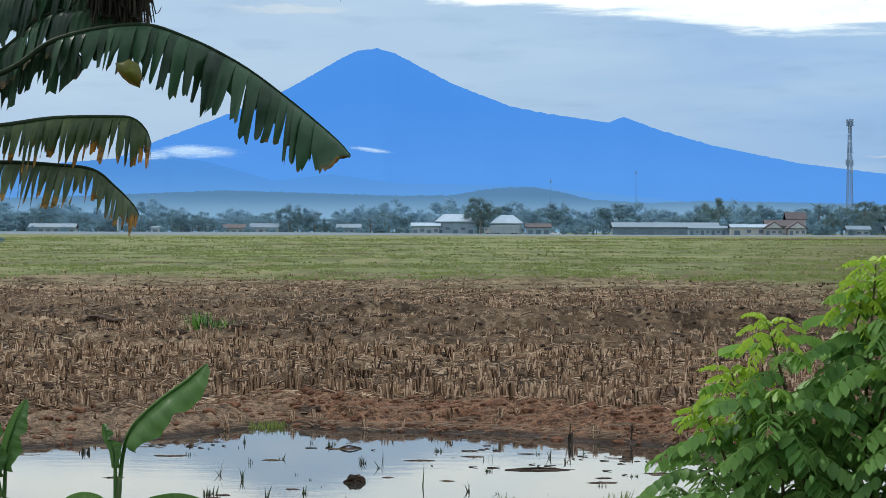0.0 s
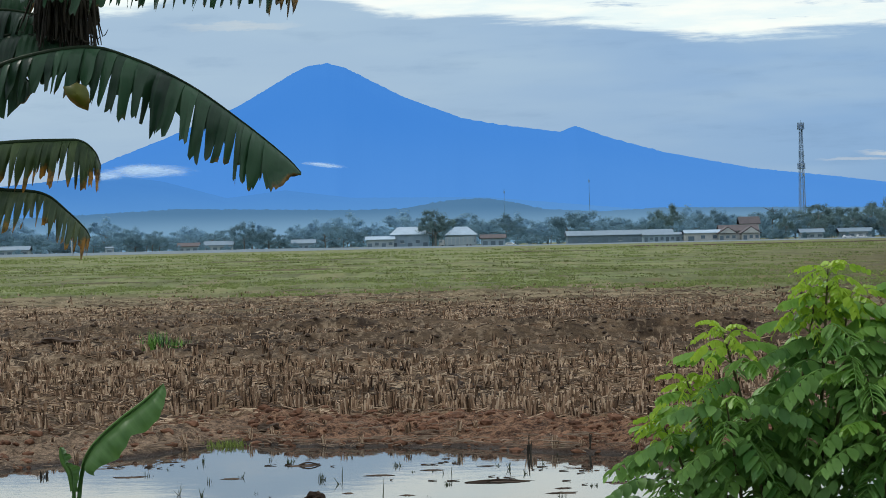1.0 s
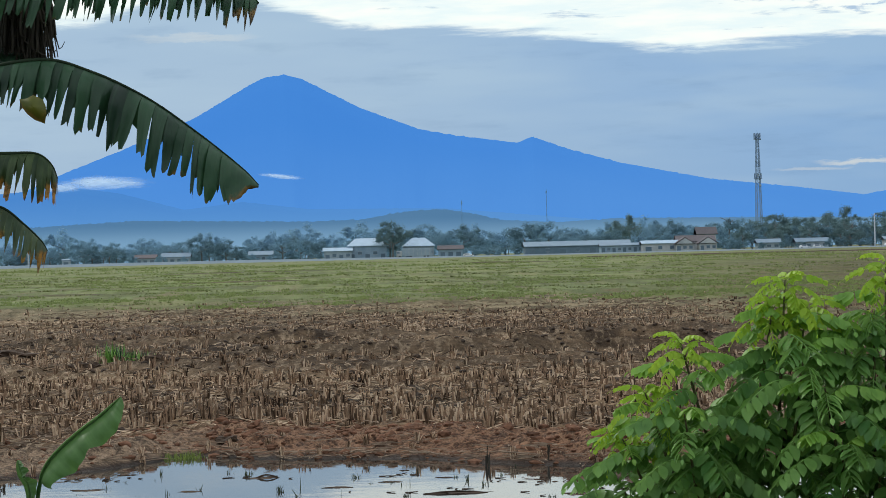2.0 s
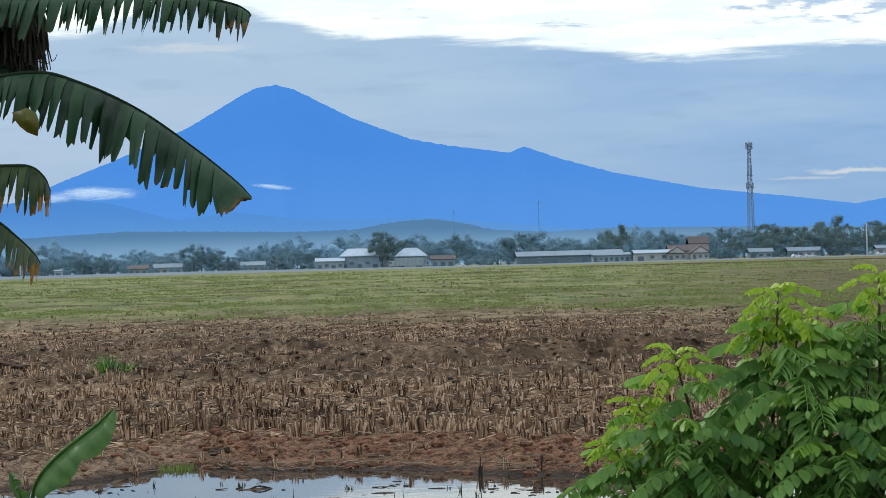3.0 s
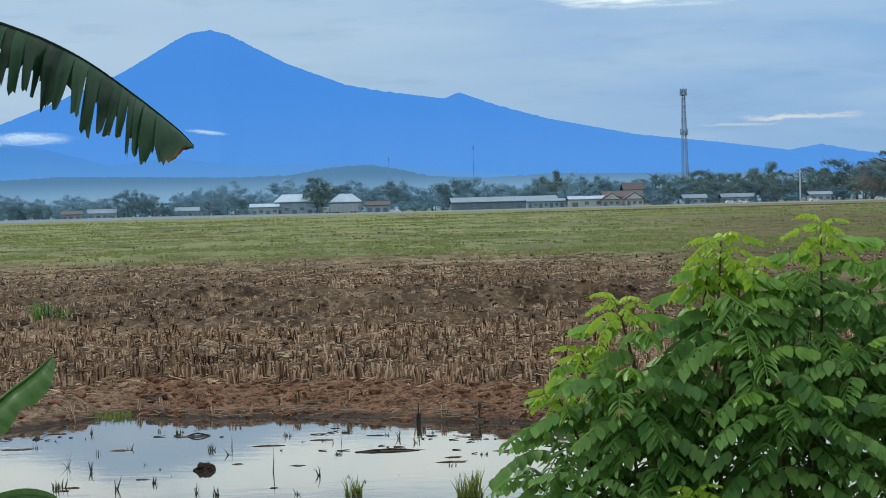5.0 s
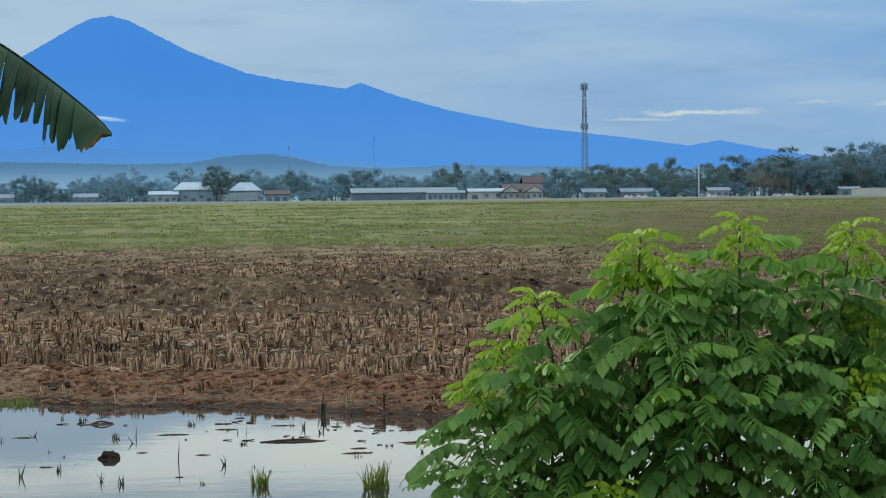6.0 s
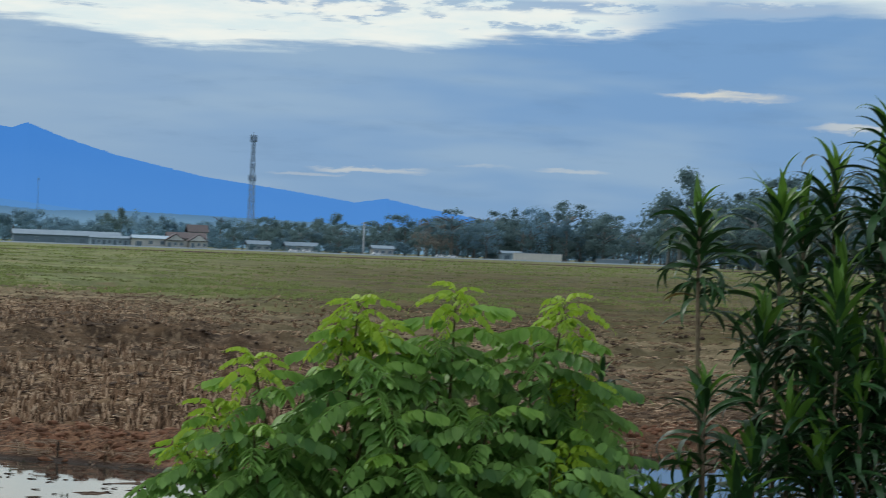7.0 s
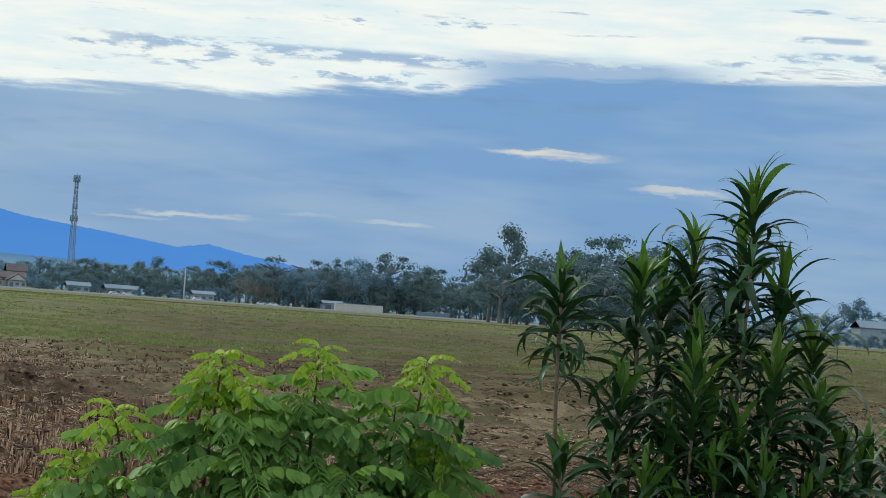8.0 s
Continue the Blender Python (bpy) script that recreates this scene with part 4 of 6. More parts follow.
def phone_mast(x, y, tall, wide, slim):
    """Lattice tower: four tapering legs, braces bay by bay, antenna rings and dishes."""
    ob = empty("phone_mast", pose(x, y, 0, 0, 0, 12), "tall grey steel lattice telephone mast", "mast")

    def corner(k, z):
        f = z / tall
        half = 0.5 * (wide * (1 - f) + slim * f)
        return Vector(((-1, 1, 1, -1)[k] * half, (-1, -1, 1, 1)[k] * half, z))

    for k in range(4):
        part("leg", joined("leg", [beam(corner(k, 0), corner(k, tall), 0.2)], steel_mat), ob)
    bays = 17
    for i in range(bays):
        z0, z1 = tall * i / bays, tall * (i + 1) / bays
        for k in range(4):
            j = (k + 1) % 4
            for a, b in ((corner(k, z0), corner(j, z1)), (corner(j, z0), corner(k, z1)), (corner(k, z1), corner(j, z1))):
                part("brace", joined("brace", [beam(a, b, 0.09)], steel_mat), ob)
    for z, r, count, h in ((tall - 3.2, 1.9, 6, 4.4), (tall * 0.72, 1.7, 4, 3.4), (tall * 0.61, 2.2, 5, 3.6)):
        part("platform", box(2 * r, 2 * r, 0.25, steel_mat, 0, 0.05, "platform"), ob, pose(0, 0, z))
        for k in range(count):
            a = 6.283 * k / count + 0.4
            part("antenna_panel", box(0.7, 0.5, h, steel_mat, 0, 0.05, "antenna_panel"), ob, pose(r * math.cos(a), r * math.sin(a), z - 0.2, 0, 0, math.degrees(a)))
    part("lightning_rod", joined("rod", [beam((0, 0, tall - 1), (0, 0, tall + 2.5), 0.1)], steel_mat), ob)
    for z, a in ((tall * 0.62, 0.5), (tall * 0.64, -1.9), (tall * 0.55, -1.2)):
        bm = bmesh.new()
        bmesh.ops.create_cone(bm, cap_ends=True, segments=14, radius1=0.9, radius2=0.7, depth=0.6)
        bmesh.ops.rotate(bm, cent=(0, 0, 0), matrix=Matrix.Rotation(math.pi / 2, 3, "Y"), verts=bm.verts)
        me = bpy.data.meshes.new("dish")
        bm.to_mesh(me)
        bm.free()
        me.materials.append(white_mat)
        part("dish", me, ob, pose(2.0 * math.cos(a), 2.0 * math.sin(a), z, 0, 0, math.degrees(a)))


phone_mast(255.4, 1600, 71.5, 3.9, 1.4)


def thin_mast(x, y, z0, tall):
    ob = empty("radio_mast", pose(x, y, z0), "thin far-off radio mast in the haze", "mast", "radio masts in the haze")
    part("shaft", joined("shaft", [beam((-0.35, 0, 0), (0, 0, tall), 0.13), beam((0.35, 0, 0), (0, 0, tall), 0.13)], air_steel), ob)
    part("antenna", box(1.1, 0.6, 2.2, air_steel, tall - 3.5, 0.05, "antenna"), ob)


thin_mast(2000 * math.tan(radians(2.42)), 2000, 0, 43.0)
thin_mast(2000 * math.tan(radians(4.33)), 2000, 0, 50.0)


def utility_pole(x, y, tall):
    ob = empty("utility_pole", pose(x, y, 0), "pale concrete utility pole with a crossarm", "pole")
    v, f = tube([(0, 0, -0.2), (0, 0, tall)], [0.34, 0.22], 8)
    part("shaft", mesh("shaft", v, f, (pale_mat,), smooth=True), ob)
    part("crossarm", box(2.4, 0.2, 0.25, steel_mat, tall - 0.9, 0.02, "crossarm"), ob)
    for px in (-1.0, 0, 1.0):
        part("insulator", box(0.22, 0.22, 0.4, white_mat, tall - 0.65, 0.04, "insulator"), ob, pose(px, 0, 0))


utility_pole(203.4, 990, 13.2)
utility_pole(-129.0, 1010, 8.5)

# pale road along the village, a thin raised strip
v, f = [], []
for k in range(60):
    az = radians(-14 + 44 * k / 59)
    high_ = 1.05 - 0.6 * min(1.0, max(0.0, (math.degrees(az) + 3.0) / 6.0))
    for d, z in ((975, -0.05), (983, high_), (992, high_), (995, -0.05)):
        v.append((d * math.tan(az), d, z))
f = [(4 * k + j, 4 * k + 4 + j, 4 * k + 5 + j, 4 * k + 1 + j) for k in range(59) for j in range(3)]
tagged(new("road", mesh("road", v, f, (road_mat,))), "pale narrow road along the village edge", "road", kind="structure")

# ---- stubble, straw and weeds on the field ----
def tuft_arrays(rng, stems, tall, spread, thick, lean=0.25):
    """One cut rice hill: short stiff stems, each a three-sided blade, and a few bent straws."""
    verts, faces = [], []
    for k in range(stems):
        a, r = rng.uniform(0, 6.283), spread * rng.random() ** 0.7
        foot = Vector((r * math.cos(a), r * math.sin(a), -0.03))
        tip = foot + Vector((rng.gauss(0, lean) * tall, rng.gauss(0, lean) * tall, tall * rng.uniform(0.55, 1.1)))
        w, q = thick * rng.uniform(0.7, 1.3), rng.uniform(0, 6.283)
        i = len(verts)
        for p, g in ((foot, 1.2), (tip, 0.8)):
            for j in range(3):
                b = q + 2.094 * j
                verts.append(p + Vector((math.cos(b), math.sin(b), 0)) * w * g)
        faces += [(i + j, i + (j + 1) % 3, i + 3 + (j + 1) % 3, i + 3 + j) for j in range(3)]
        faces.append((i + 3, i + 4, i + 5))
    return verts, faces


rng = random.Random(21)
near_tufts = [mesh("stubble_tuft", *tuft_arrays(rng, 18, 0.20, 0.048, 0.0105, 0.10), (straw_mat,)) for _ in range(9)]


def shore_at(x):
    return float(np.interp(x, SHORE_X, SHORE_Y)) + 0.55 * hill(x, 0.0, 0.9, 2.0) + 0.2 * hill(x, 0.0, 3.3, 5.0)


def scatter(name, label, category, mat, spots, makers, seed):
    """Many small plants joined into one mesh."""
    rng = random.Random(seed)
    allv, allf, base = [], [], 0
    for x, y, size in spots:
        v, f = makers[rng.randrange(len(makers))]
        a = rng.uniform(0, 6.283)
        c, s_ = math.cos(a) * size, math.sin(a) * size
        z = ground_z(x, y)
        allv += [(x + c * p[0] - s_ * p[1], y + s_ * p[0] + c * p[1], z + size * p[2]) for p in v]
        allf += [tuple(i + base for i in q) for q in f]
        base += len(v)
    return tagged(new(name, mesh(name, allv, allf, (mat,))), label, category, kind="stuff")


hills6 = [tuft_arrays(rng, 8, 0.175, 0.046, 0.0125, 0.16) for _ in range(12)]
hills3 = [tuft_arrays(rng, 4, 0.15, 0.06, 0.017, 0.2) for _ in range(8)]
litter = []
for _ in range(8):
    v, f = [], []
    for _ in range(6):
        a, q = rng.uniform(0, 6.283), rng.uniform(0, 6.283)
        c = Vector((0.15 * math.cos(q), 0.15 * math.sin(q), 0.03))
        t = Vector((math.cos(a), math.sin(a), rng.uniform(-0.1, 0.35))) * rng.uniform(0.04, 0.12)
        vv, ff = tube([c - t, c + t], [0.008, 0.005], 3)
        f += [tuple(i + len(v) for i in q_) for q_ in ff]
        v += vv
    litter.append((v, f))
front, mid, back = [], [], []
singles = 0
r = 25.0
while r < 112:
    pace = 0.36 if r < 66 else 0.6 if r < 85 else 1.0
    a0 = -12.5
    while a0 < 29:
        a = radians(a0 + rng.uniform(-0.3, 0.3) * math.degrees(pace / r))
        q = r + rng.uniform(-0.07, 0.07)
        x, y = q * math.sin(a), q * math.cos(a)
        a0 += math.degrees(pace / r)
        if y < shore_at(x) + (2.5 if x > -0.8 else 3.4) or abs(x) > 60 or rng.random() < (x / y - 0.18) / 0.14:
            continue
        thin = 0.5 + 0.5 * noise.noise(Vector((x * 0.12, y * 0.28, 7.0)))
        if rng.random() > 0.25 + 0.9 * thin or (r > 95 and rng.random() < (r - 95) / 20):
            continue
        if rng.random() < 0.45 * ridge(x, y) + 4.0 * balk(x, y) + 3.0 * balk(x, y + 0.6) + 3.0 * balk(x, y + 1.2):
            continue
        size = rng.uniform(0.6, 1.15) * (1.0 if r < 46 else 0.85)
        if y < shore_at(x) + 4.9 and singles < 260 and -6 < x < 12:
            ob = new("stubble_tuft", near_tufts[rng.randrange(9)])
            ob.matrix_basis = pose(x, y, ground_z(x, y), 0, 0, rng.uniform(0, 360)) @ Matrix.Diagonal((1.1, 1.1, size * 1.1, 1))
            tagged(ob, "cut brown rice stubble standing in dry soil", "stubble", "rice stubble along the bank")
            singles += 1
        elif r < 66:
            front.append((x, y, size))
        else:
            back.append((x, y, size * 1.1))
    r += pace * (1.0 if r < 60 else 1.1)
scatter("rice_stubble_near", "rows of cut brown rice stubble on dry soil", "stubble", straw_mat, front, hills6, 3)
scatter("rice_stubble_far", "short brown rice stubble farther into the field", "stubble", straw_mat, back, hills3, 4)

spots = []
for _ in range(9000):
    q, a = 27 + 60 * rng.random() ** 1.5, radians(rng.uniform(-12, 28))
    x, y = q * math.sin(a), q * math.cos(a)
    if y > shore_at(x) + 2.0 + 1.2 * rng.random():
        spots.append((x, y, rng.uniform(0.6, 1.2)))
bright = []
for _ in range(6500):
    q = 27 + 12 * rng.random() ** 1.3 if rng.random() < 0.35 else 58 + 40 * rng.random()
    a = radians(rng.uniform(-12, 26))
    x, y = q * math.sin(a), q * math.cos(a)
    if y > shore_at(x) + 2.6 and rng.random() > ridge(x, y) and hill(x, y, 0.3, 17.0) > rng.uniform(-0.5, 0.25):
        bright.append((x, y, rng.uniform(0.7, 1.3) * (1.0 if q < 45 else 1.25)))
scatter("bleached_straw", "bleached straw strewn in patches over the field", "straw", bleached_mat, bright, litter, 15)
scatter("straw_litter", "loose pale straw lying between the stubble", "straw", straw_mat, spots, litter, 5)


def blade_tuft(rng, count, tall, spread, wide):
    """Grass: bent tapering blades from one foot."""
    verts, faces, uvs = [], [], []
    for _ in range(count):
        a = rng.uniform(0, 6.283)
        out = Vector((math.cos(a), math.sin(a), 0))
        side = Vector((-out.y, out.x, 0)) * wide
        foot = out * spread * rng.random()
        h, bend = tall * rng.uniform(0.5, 1.1), rng.uniform(0.1, 0.8)
        i = len(verts)
        for k in range(4):
            f = k / 3
            p = foot + out * bend * h * f * f * 0.6 + Vector((0, 0, h * f * (1 - 0.25 * bend * f) - 0.02))
            verts += [p - side * (1 - 0.9 * f), p + side * (1 - 0.9 * f)]
            uvs += [(f, 0), (f, 1)]
        faces += [(i + 2 * k, i + 2 * k + 1, i + 2 * k + 3, i + 2 * k + 2) for k in range(3)]
    return verts, faces, uvs


weeds = [blade_tuft(rng, 10, 0.12, 0.8, 0.09)[:2] for _ in range(8)]
spots = []
while len(spots) < 4500:
    q, a = 100 + 110 * rng.random() ** 1.6, radians(rng.uniform(-12, 28.5))
    x, y = q * math.sin(a), q * math.cos(a)
    if noise.noise(Vector((x * 0.12, y * 0.05, 2.0))) + 0.5 * noise.noise(Vector((x * 0.5, y * 0.2, 5.0))) > rng.uniform(-0.2, 0.35):
        spots.append((x, y, rng.uniform(0.6, 1.3)))
scatter("field_weeds", "low green weeds covering the farther field", "weeds", weed_mat, spots, weeds, 6)

spots = []
while len(spots) < 1500:
    q, a = 100 + 200 * rng.random() ** 1.6, radians(rng.uniform(-12, 28.5))
    x, y = q * math.sin(a), q * math.cos(a)
    if noise.noise(Vector((x * 0.05, y * 0.14, 21.0))) + 0.4 * noise.noise(Vector((x * 0.4, y * 0.3, 25.0))) > rng.uniform(0.1, 0.4):
        spots.append((x, y, rng.uniform(0.5, 1.2) * q / 150))
scatter("dark_field_weeds", "darker coarse weeds in strips across the field", "weeds", dark_weed, spots, weeds, 12)
spots = []
while len(spots) < 3000:
    q, a = 205 + 420 * rng.random() ** 1.4, radians(rng.uniform(-12, 28.5))
    x, y = q * math.sin(a), q * math.cos(a)
    if noise.noise(Vector((x * 0.03, y * 0.05, 31.0))) + 0.4 * noise.noise(Vector((x * 0.3, y * 0.1, 35.0))) > rng.uniform(0.0, 0.4):
        spots.append((x, y, rng.uniform(1.0, 2.4) * q / 300))
scatter("far_field_weeds", "yellow-green weed tufts far out on the field", "weeds", weed_mat, spots, weeds, 13)


def weed_clump(x, y, tall, wide, count, seed):
    """A low green weed growing alone in the stubble."""
    g = random.Random(seed)
    root = empty("weed_clump", pose(x, y, ground_z(x, y)), "low green weed growing among the stubble", "weed", "weeds in the stubble")
    for _ in range(count):
        v, f, u = blade_tuft(g, 5, tall, wide * 0.3, 0.016)
        part("sprig", mesh("sprig", v, f, (g.choice((drac_mat, drac_young, bush_mat)),), u), root, pose(g.gauss(0, wide * 0.3), g.gauss(0, wide * 0.5), 0))


weed_clump(-4.35, 46.0, 0.44, 0.34, 34, 1)
weed_clump(-4.0, 46.2, 0.26, 0.4, 14, 2)


lumps = []
for k in range(6):
    bm = bmesh.new()
    bmesh.ops.create_icosphere(bm, subdivisions=1, radius=1.0)
    for v in bm.verts:
        v.co *= 1 + 0.5 * noise.noise(v.co * 1.5 + Vector((k * 7.0, 0, 0)))
        v.co.z *= 0.55
    lumps.append(([tuple(v.co) for v in bm.verts], [tuple(v.index for v in q.verts) for q in bm.faces]))
    bm.free()
spots = []
while len(spots) < 6500:
    q, a = 25 + 65 * rng.random() ** 1.7, radians(rng.uniform(-12, 28))
    x, y = q * math.sin(a), q * math.cos(a)
    if y > shore_at(x) + 3.6 and hill(x, y, 0.35, 12.0) > rng.uniform(-0.6, 0.3):
        spots.append((x, y, 0.02 + 0.07 * rng.random() ** 2.5))
for _ in range(16000):
    x, y = rng.uniform(-12, 20), rng.uniform(42, 62)
    if balk(x, y) > rng.uniform(0.05, 0.25):
        spots.append((x, y, 0.015 + 0.055 * rng.random() ** 2))
scatter("soil_clods", "small dry clods of brown soil between the stubble", "clods", clod_mat, spots, lumps, 9)

spots = []
while len(spots) < 3800:
    x = rng.uniform(-7.5, 12.5)
    d = rng.uniform(0.0, 3.6)
    y = shore_at(x) + d
    if x < -1.8 and rng.random() < 0.55:
        continue
    if hill(x, y, 1.1, 3.0) + 0.35 * (d > 0.9) > rng.uniform(-0.5, 0.5):
        spots.append((x, y, 0.012 + 0.075 * rng.random() ** 3))
scatter("bank_clods", "crumbled red-brown clods along the pond's bank", "clods", bank_mat, spots, lumps, 10)
strips = []
for _ in range(6):
    v, f = [], []
    for _ in range(3):
        c = Vector((rng.gauss(0, 0.10), rng.gauss(0, 0.10), rng.uniform(0.006, 0.03)))
        t = Vector((rng.gauss(0, 0.5), 1.0, rng.uniform(-0.08, 0.08))).normalized() * rng.uniform(0.03, 0.12)
        vv, ff = tube([c - t, c + t * 0.1 + Vector((0.01, 0, 0.004)), c + t], [0.005, 0.006, 0.003], 4)
        f += [tuple(i + len(v) for i in q_) for q_ in ff]
        v += vv
    strips.append((v, f))
spots = []
while len(spots) < 480:
    x = rng.uniform(-7.5, 12.5)
    d = abs(rng.gauss(0.25, 0.45)) if rng.random() < 0.6 else rng.uniform(0, 3.4)
    if hill(x, d, 0.8, 4.0) > rng.uniform(-0.5, 0.3):
        spots.append((x, shore_at(x) + d, rng.uniform(0.7, 1.4)))
scatter("shore_straw", "bleached straw scraps washed up along the water's edge", "straw", bleached_mat, spots, strips, 11)
for _ in range(70):
    x = rng.uniform(-6.5, 9.0)
    y = shore_at(x) + abs(rng.gauss(0.0, 0.8))
    ob = new("stubble_tuft", near_tufts[rng.randrange(9)])
    ob.matrix_basis = pose(x, y, ground_z(x, y), 0, 0, rng.uniform(0, 360)) @ Matrix.Diagonal((0.6, 0.6, rng.uniform(0.25, 0.7), 1))
    tagged(ob, "short rotten rice stump at the water's edge", "stubble", "rice stumps at the water")


def clod(x, y, w, h, seed):
    bm = bmesh.new()
    bmesh.ops.create_icosphere(bm, subdivisions=3, radius=1.0)
    for v in bm.verts:
        v.co *= 1 + 0.6 * noise.noise(v.co * 1.6 + Vector((seed, 0, 0))) + 0.45 * noise.noise(v.co * 4 + Vector((0, seed, 0)))
    me = bpy.data.meshes.new("mud_clod")
    bm.to_mesh(me)
    bm.free()
    me.materials.append(clod_mat)
    ob = new("mud_clod", me)
    ob.matrix_basis = pose(x, y, max(-0.10, ground_z(x, y)) + 0.2 * h) @ Matrix.Diagonal((w, w * 0.7, h, 1))
    tagged(ob, "dark lump of turned mud among the stubble", "clod", "mud clods on the field")


# the lump at (-1.45, 27.9) stands in for a dark hollow under an overhang
for k, (x, y, w, h) in enumerate(((-4.85, 45.2, 0.19, 0.10), (-4.62, 45.0, 0.12, 0.08), (-5.1, 45.4, 0.12, 0.07), (-3.6, 45.6, 0.20, 0.09), (-3.35, 45.5, 0.13, 0.07), (-3.85, 45.3, 0.10, 0.06), (-1.45, 27.9, 0.13, 0.05), (-7.0, 52, 0.4, 0.1), (5.5, 56, 0.6, 0.1))):
    clod(x, y, w, h, 3.3 * k)
clod(-0.73, 21.19, 0.075, 0.05, 5.1)


def grass_thing(x, y, tall, count, mat, label, spread):
    """Fine bent blades standing in shallow water."""
    ob = empty("grass_tuft", pose(x, y, -0.12), label, "grass tuft", "grass tufts in the pond")
    for _ in range(int(count * 1.5)):
        v, f, u = blade_tuft(RNG, 1, 1.2 * tall + 0.02, 0.0, 0.009)
        q, b = spread * RNG.random() ** 0.7, RNG.uniform(0, 6.283)
        part("blade", mesh("blade", v, f, (mat,), u), ob, pose(q * math.cos(b), q * math.sin(b), 0, RNG.gauss(0, 9), RNG.gauss(0, 9), 0))
    return ob


# x, y, height, blades, 0 green or 1 dark, half width
for x, y, tall, count, dark, spread in ((-0.72, 22.93, 0.081, 14, 1, 0.025), (-0.04, 24.15, 0.07, 16, 1, 0.048), (0.4, 22.17, 0.044, 22, 1, 0.044), (0.21, 20.46, 0.114, 4, 1, 0.014), (0.45, 20.26, 0.04, 6, 1, 0.013), (0.45, 18.96, 0.143, 26, 0, 0.059), (1.3, 18.66, 0.191, 60, 0, 0.099), (-1.86, 27.05, 0.09, 120, 0, 0.24), (-1.68, 21.37, 0.114, 3, 1, 0.009), (-1.9, 21.78, 0.126, 3, 1, 0.01), (-1.38, 19.91, 0.115, 5, 1, 0.013), (-0.54, 23.13, 0.169, 1, 1, 0.005), (-0.16, 20.86, 0.176, 1, 1, 0.005), (-0.73, 19.45, 0.086, 7, 1, 0.026), (-0.58, 19.28, 0.086, 7, 1, 0.034), (0.03, 19.15, 0.06, 4, 1, 0.017), (-1.54, 23.18, 0.031, 12, 1, 0.046), (-1.96, 25.11, 0.089, 4, 1, 0.028), (-1.29, 25.04, 0.056, 8, 1, 0.05), (-1.1, 24.7, 0.066, 6, 1, 0.033), (1.0, 23.56, 0.084, 5, 1, 0.021), (1.32, 20.91, 0.046, 10, 1, 0.037), (1.64, 21.75, 0.043, 12, 1, 0.048), (0.1, 23.47, 0.031, 8, 1, 0.036), (0.29, 23.45, 0.036, 8, 1, 0.031), (0.88, 20.27, 0.036, 6, 1, 0.036), (-2.34, 23.72, 0.053, 6, 1, 0.074), (-2.54, 23.16, 0.046, 5, 1, 0.051), (-1.13, 21.37, 0.033, 7, 1, 0.028), (-0.97, 20.75, 0.028, 12, 1, 0.055), (-1.85, 20.08, 0.089, 8, 1, 0.036), (-2.01, 19.88, 0.071, 8, 1, 0.044)):
    grass_thing(x, y, tall, count, reed_mat if dark else grass_mat, "dark weed tuft standing in shallow water" if dark else "bright green grass tuft at the water's edge", spread)


g = random.Random(78)
for _ in range(46):
    x, y = g.uniform(6.5, 11.5), g.uniform(20.5, 27.0)
    if y < shore_at(x) - 0.1:
        if g.random() < 0.25:
            clod(x, y, g.uniform(0.10, 0.28), g.uniform(0.03, 0.08), g.uniform(0, 90))
        else:
            grass_thing(x, y, g.uniform(0.08, 0.26), g.randrange(6, 14), reed_mat, "dark weed tuft standing in shallow water", g.uniform(0.06, 0.18))
g = random.Random(77)
for _ in range(40):
    x, y = g.uniform(-3.6, 4.2), g.uniform(19.8, 25.4)
    if y < shore_at(x) - 0.1:
        grass_thing(x, y, g.uniform(0.02, 0.09), g.randrange(2, 7), reed_mat, "small dark sprig of weed breaking the water's surface", g.uniform(0.01, 0.06))


def stalk(x, y, z, tall, thick):
    ob = empty("dead_stalk", pose(x, y, z), "upright bundle of dead stalks by the water", "stalk", "dead stalks by the water")
    for _ in range(5):
        v, f = tuft_arrays(RNG, 1, tall, 0.028, thick, 0.05)
        part("stem", mesh("stem", v, f, (dead_mat,)), ob)


for x, y, tall in ((1.26, 24.97, 0.26), (-3.38, 23.88, 0.13), (-3.32, 23.88, 0.12), (1.87, 25.2, 0.2)):
    stalk(x, y, -0.13 if y < shore_at(x) else ground_z(x, y), tall, 0.007)


def weed_pad(x, y, w, d, seed):
    """A flat raft of rotten weed lying in the water, ragged at its rim."""
    g = random.Random(seed)
    verts, faces, n_ = [(0, 0, 0.007)], [], 26
    for ring, z in ((0.55, 0.007), (1.0, 0.002), (0.9, -0.02)):
        for k in range(n_):
            a = 2 * math.pi * k / n_
            r = ring * (0.9 + 0.9 * noise.noise(Vector((1.9 * math.cos(a), 1.9 * math.sin(a), seed))) + g.uniform(-0.25, 0.25))
            verts.append((0.5 * w * r * math.cos(a), 0.5 * d * r * math.sin(a), z + g.uniform(0, 0.006)))
    faces = [(0, 1 + k, 1 + (k + 1) % n_) for k in range(n_)]
    faces += [(1 + o * n_ + k, 1 + (o + 1) * n_ + k, 1 + (o + 1) * n_ + (k + 1) % n_, 1 + o * n_ + (k + 1) % n_) for o in range(2) for k in range(n_)]
    ob = new("weed_raft", mesh("weed_raft", verts, faces, (clod_mat,)))
    ob.matrix_basis = pose(x, y, -0.104)
    tagged(ob, "dark flat raft of rotten weed on the water", "weed raft", "weed rafts on the pond")


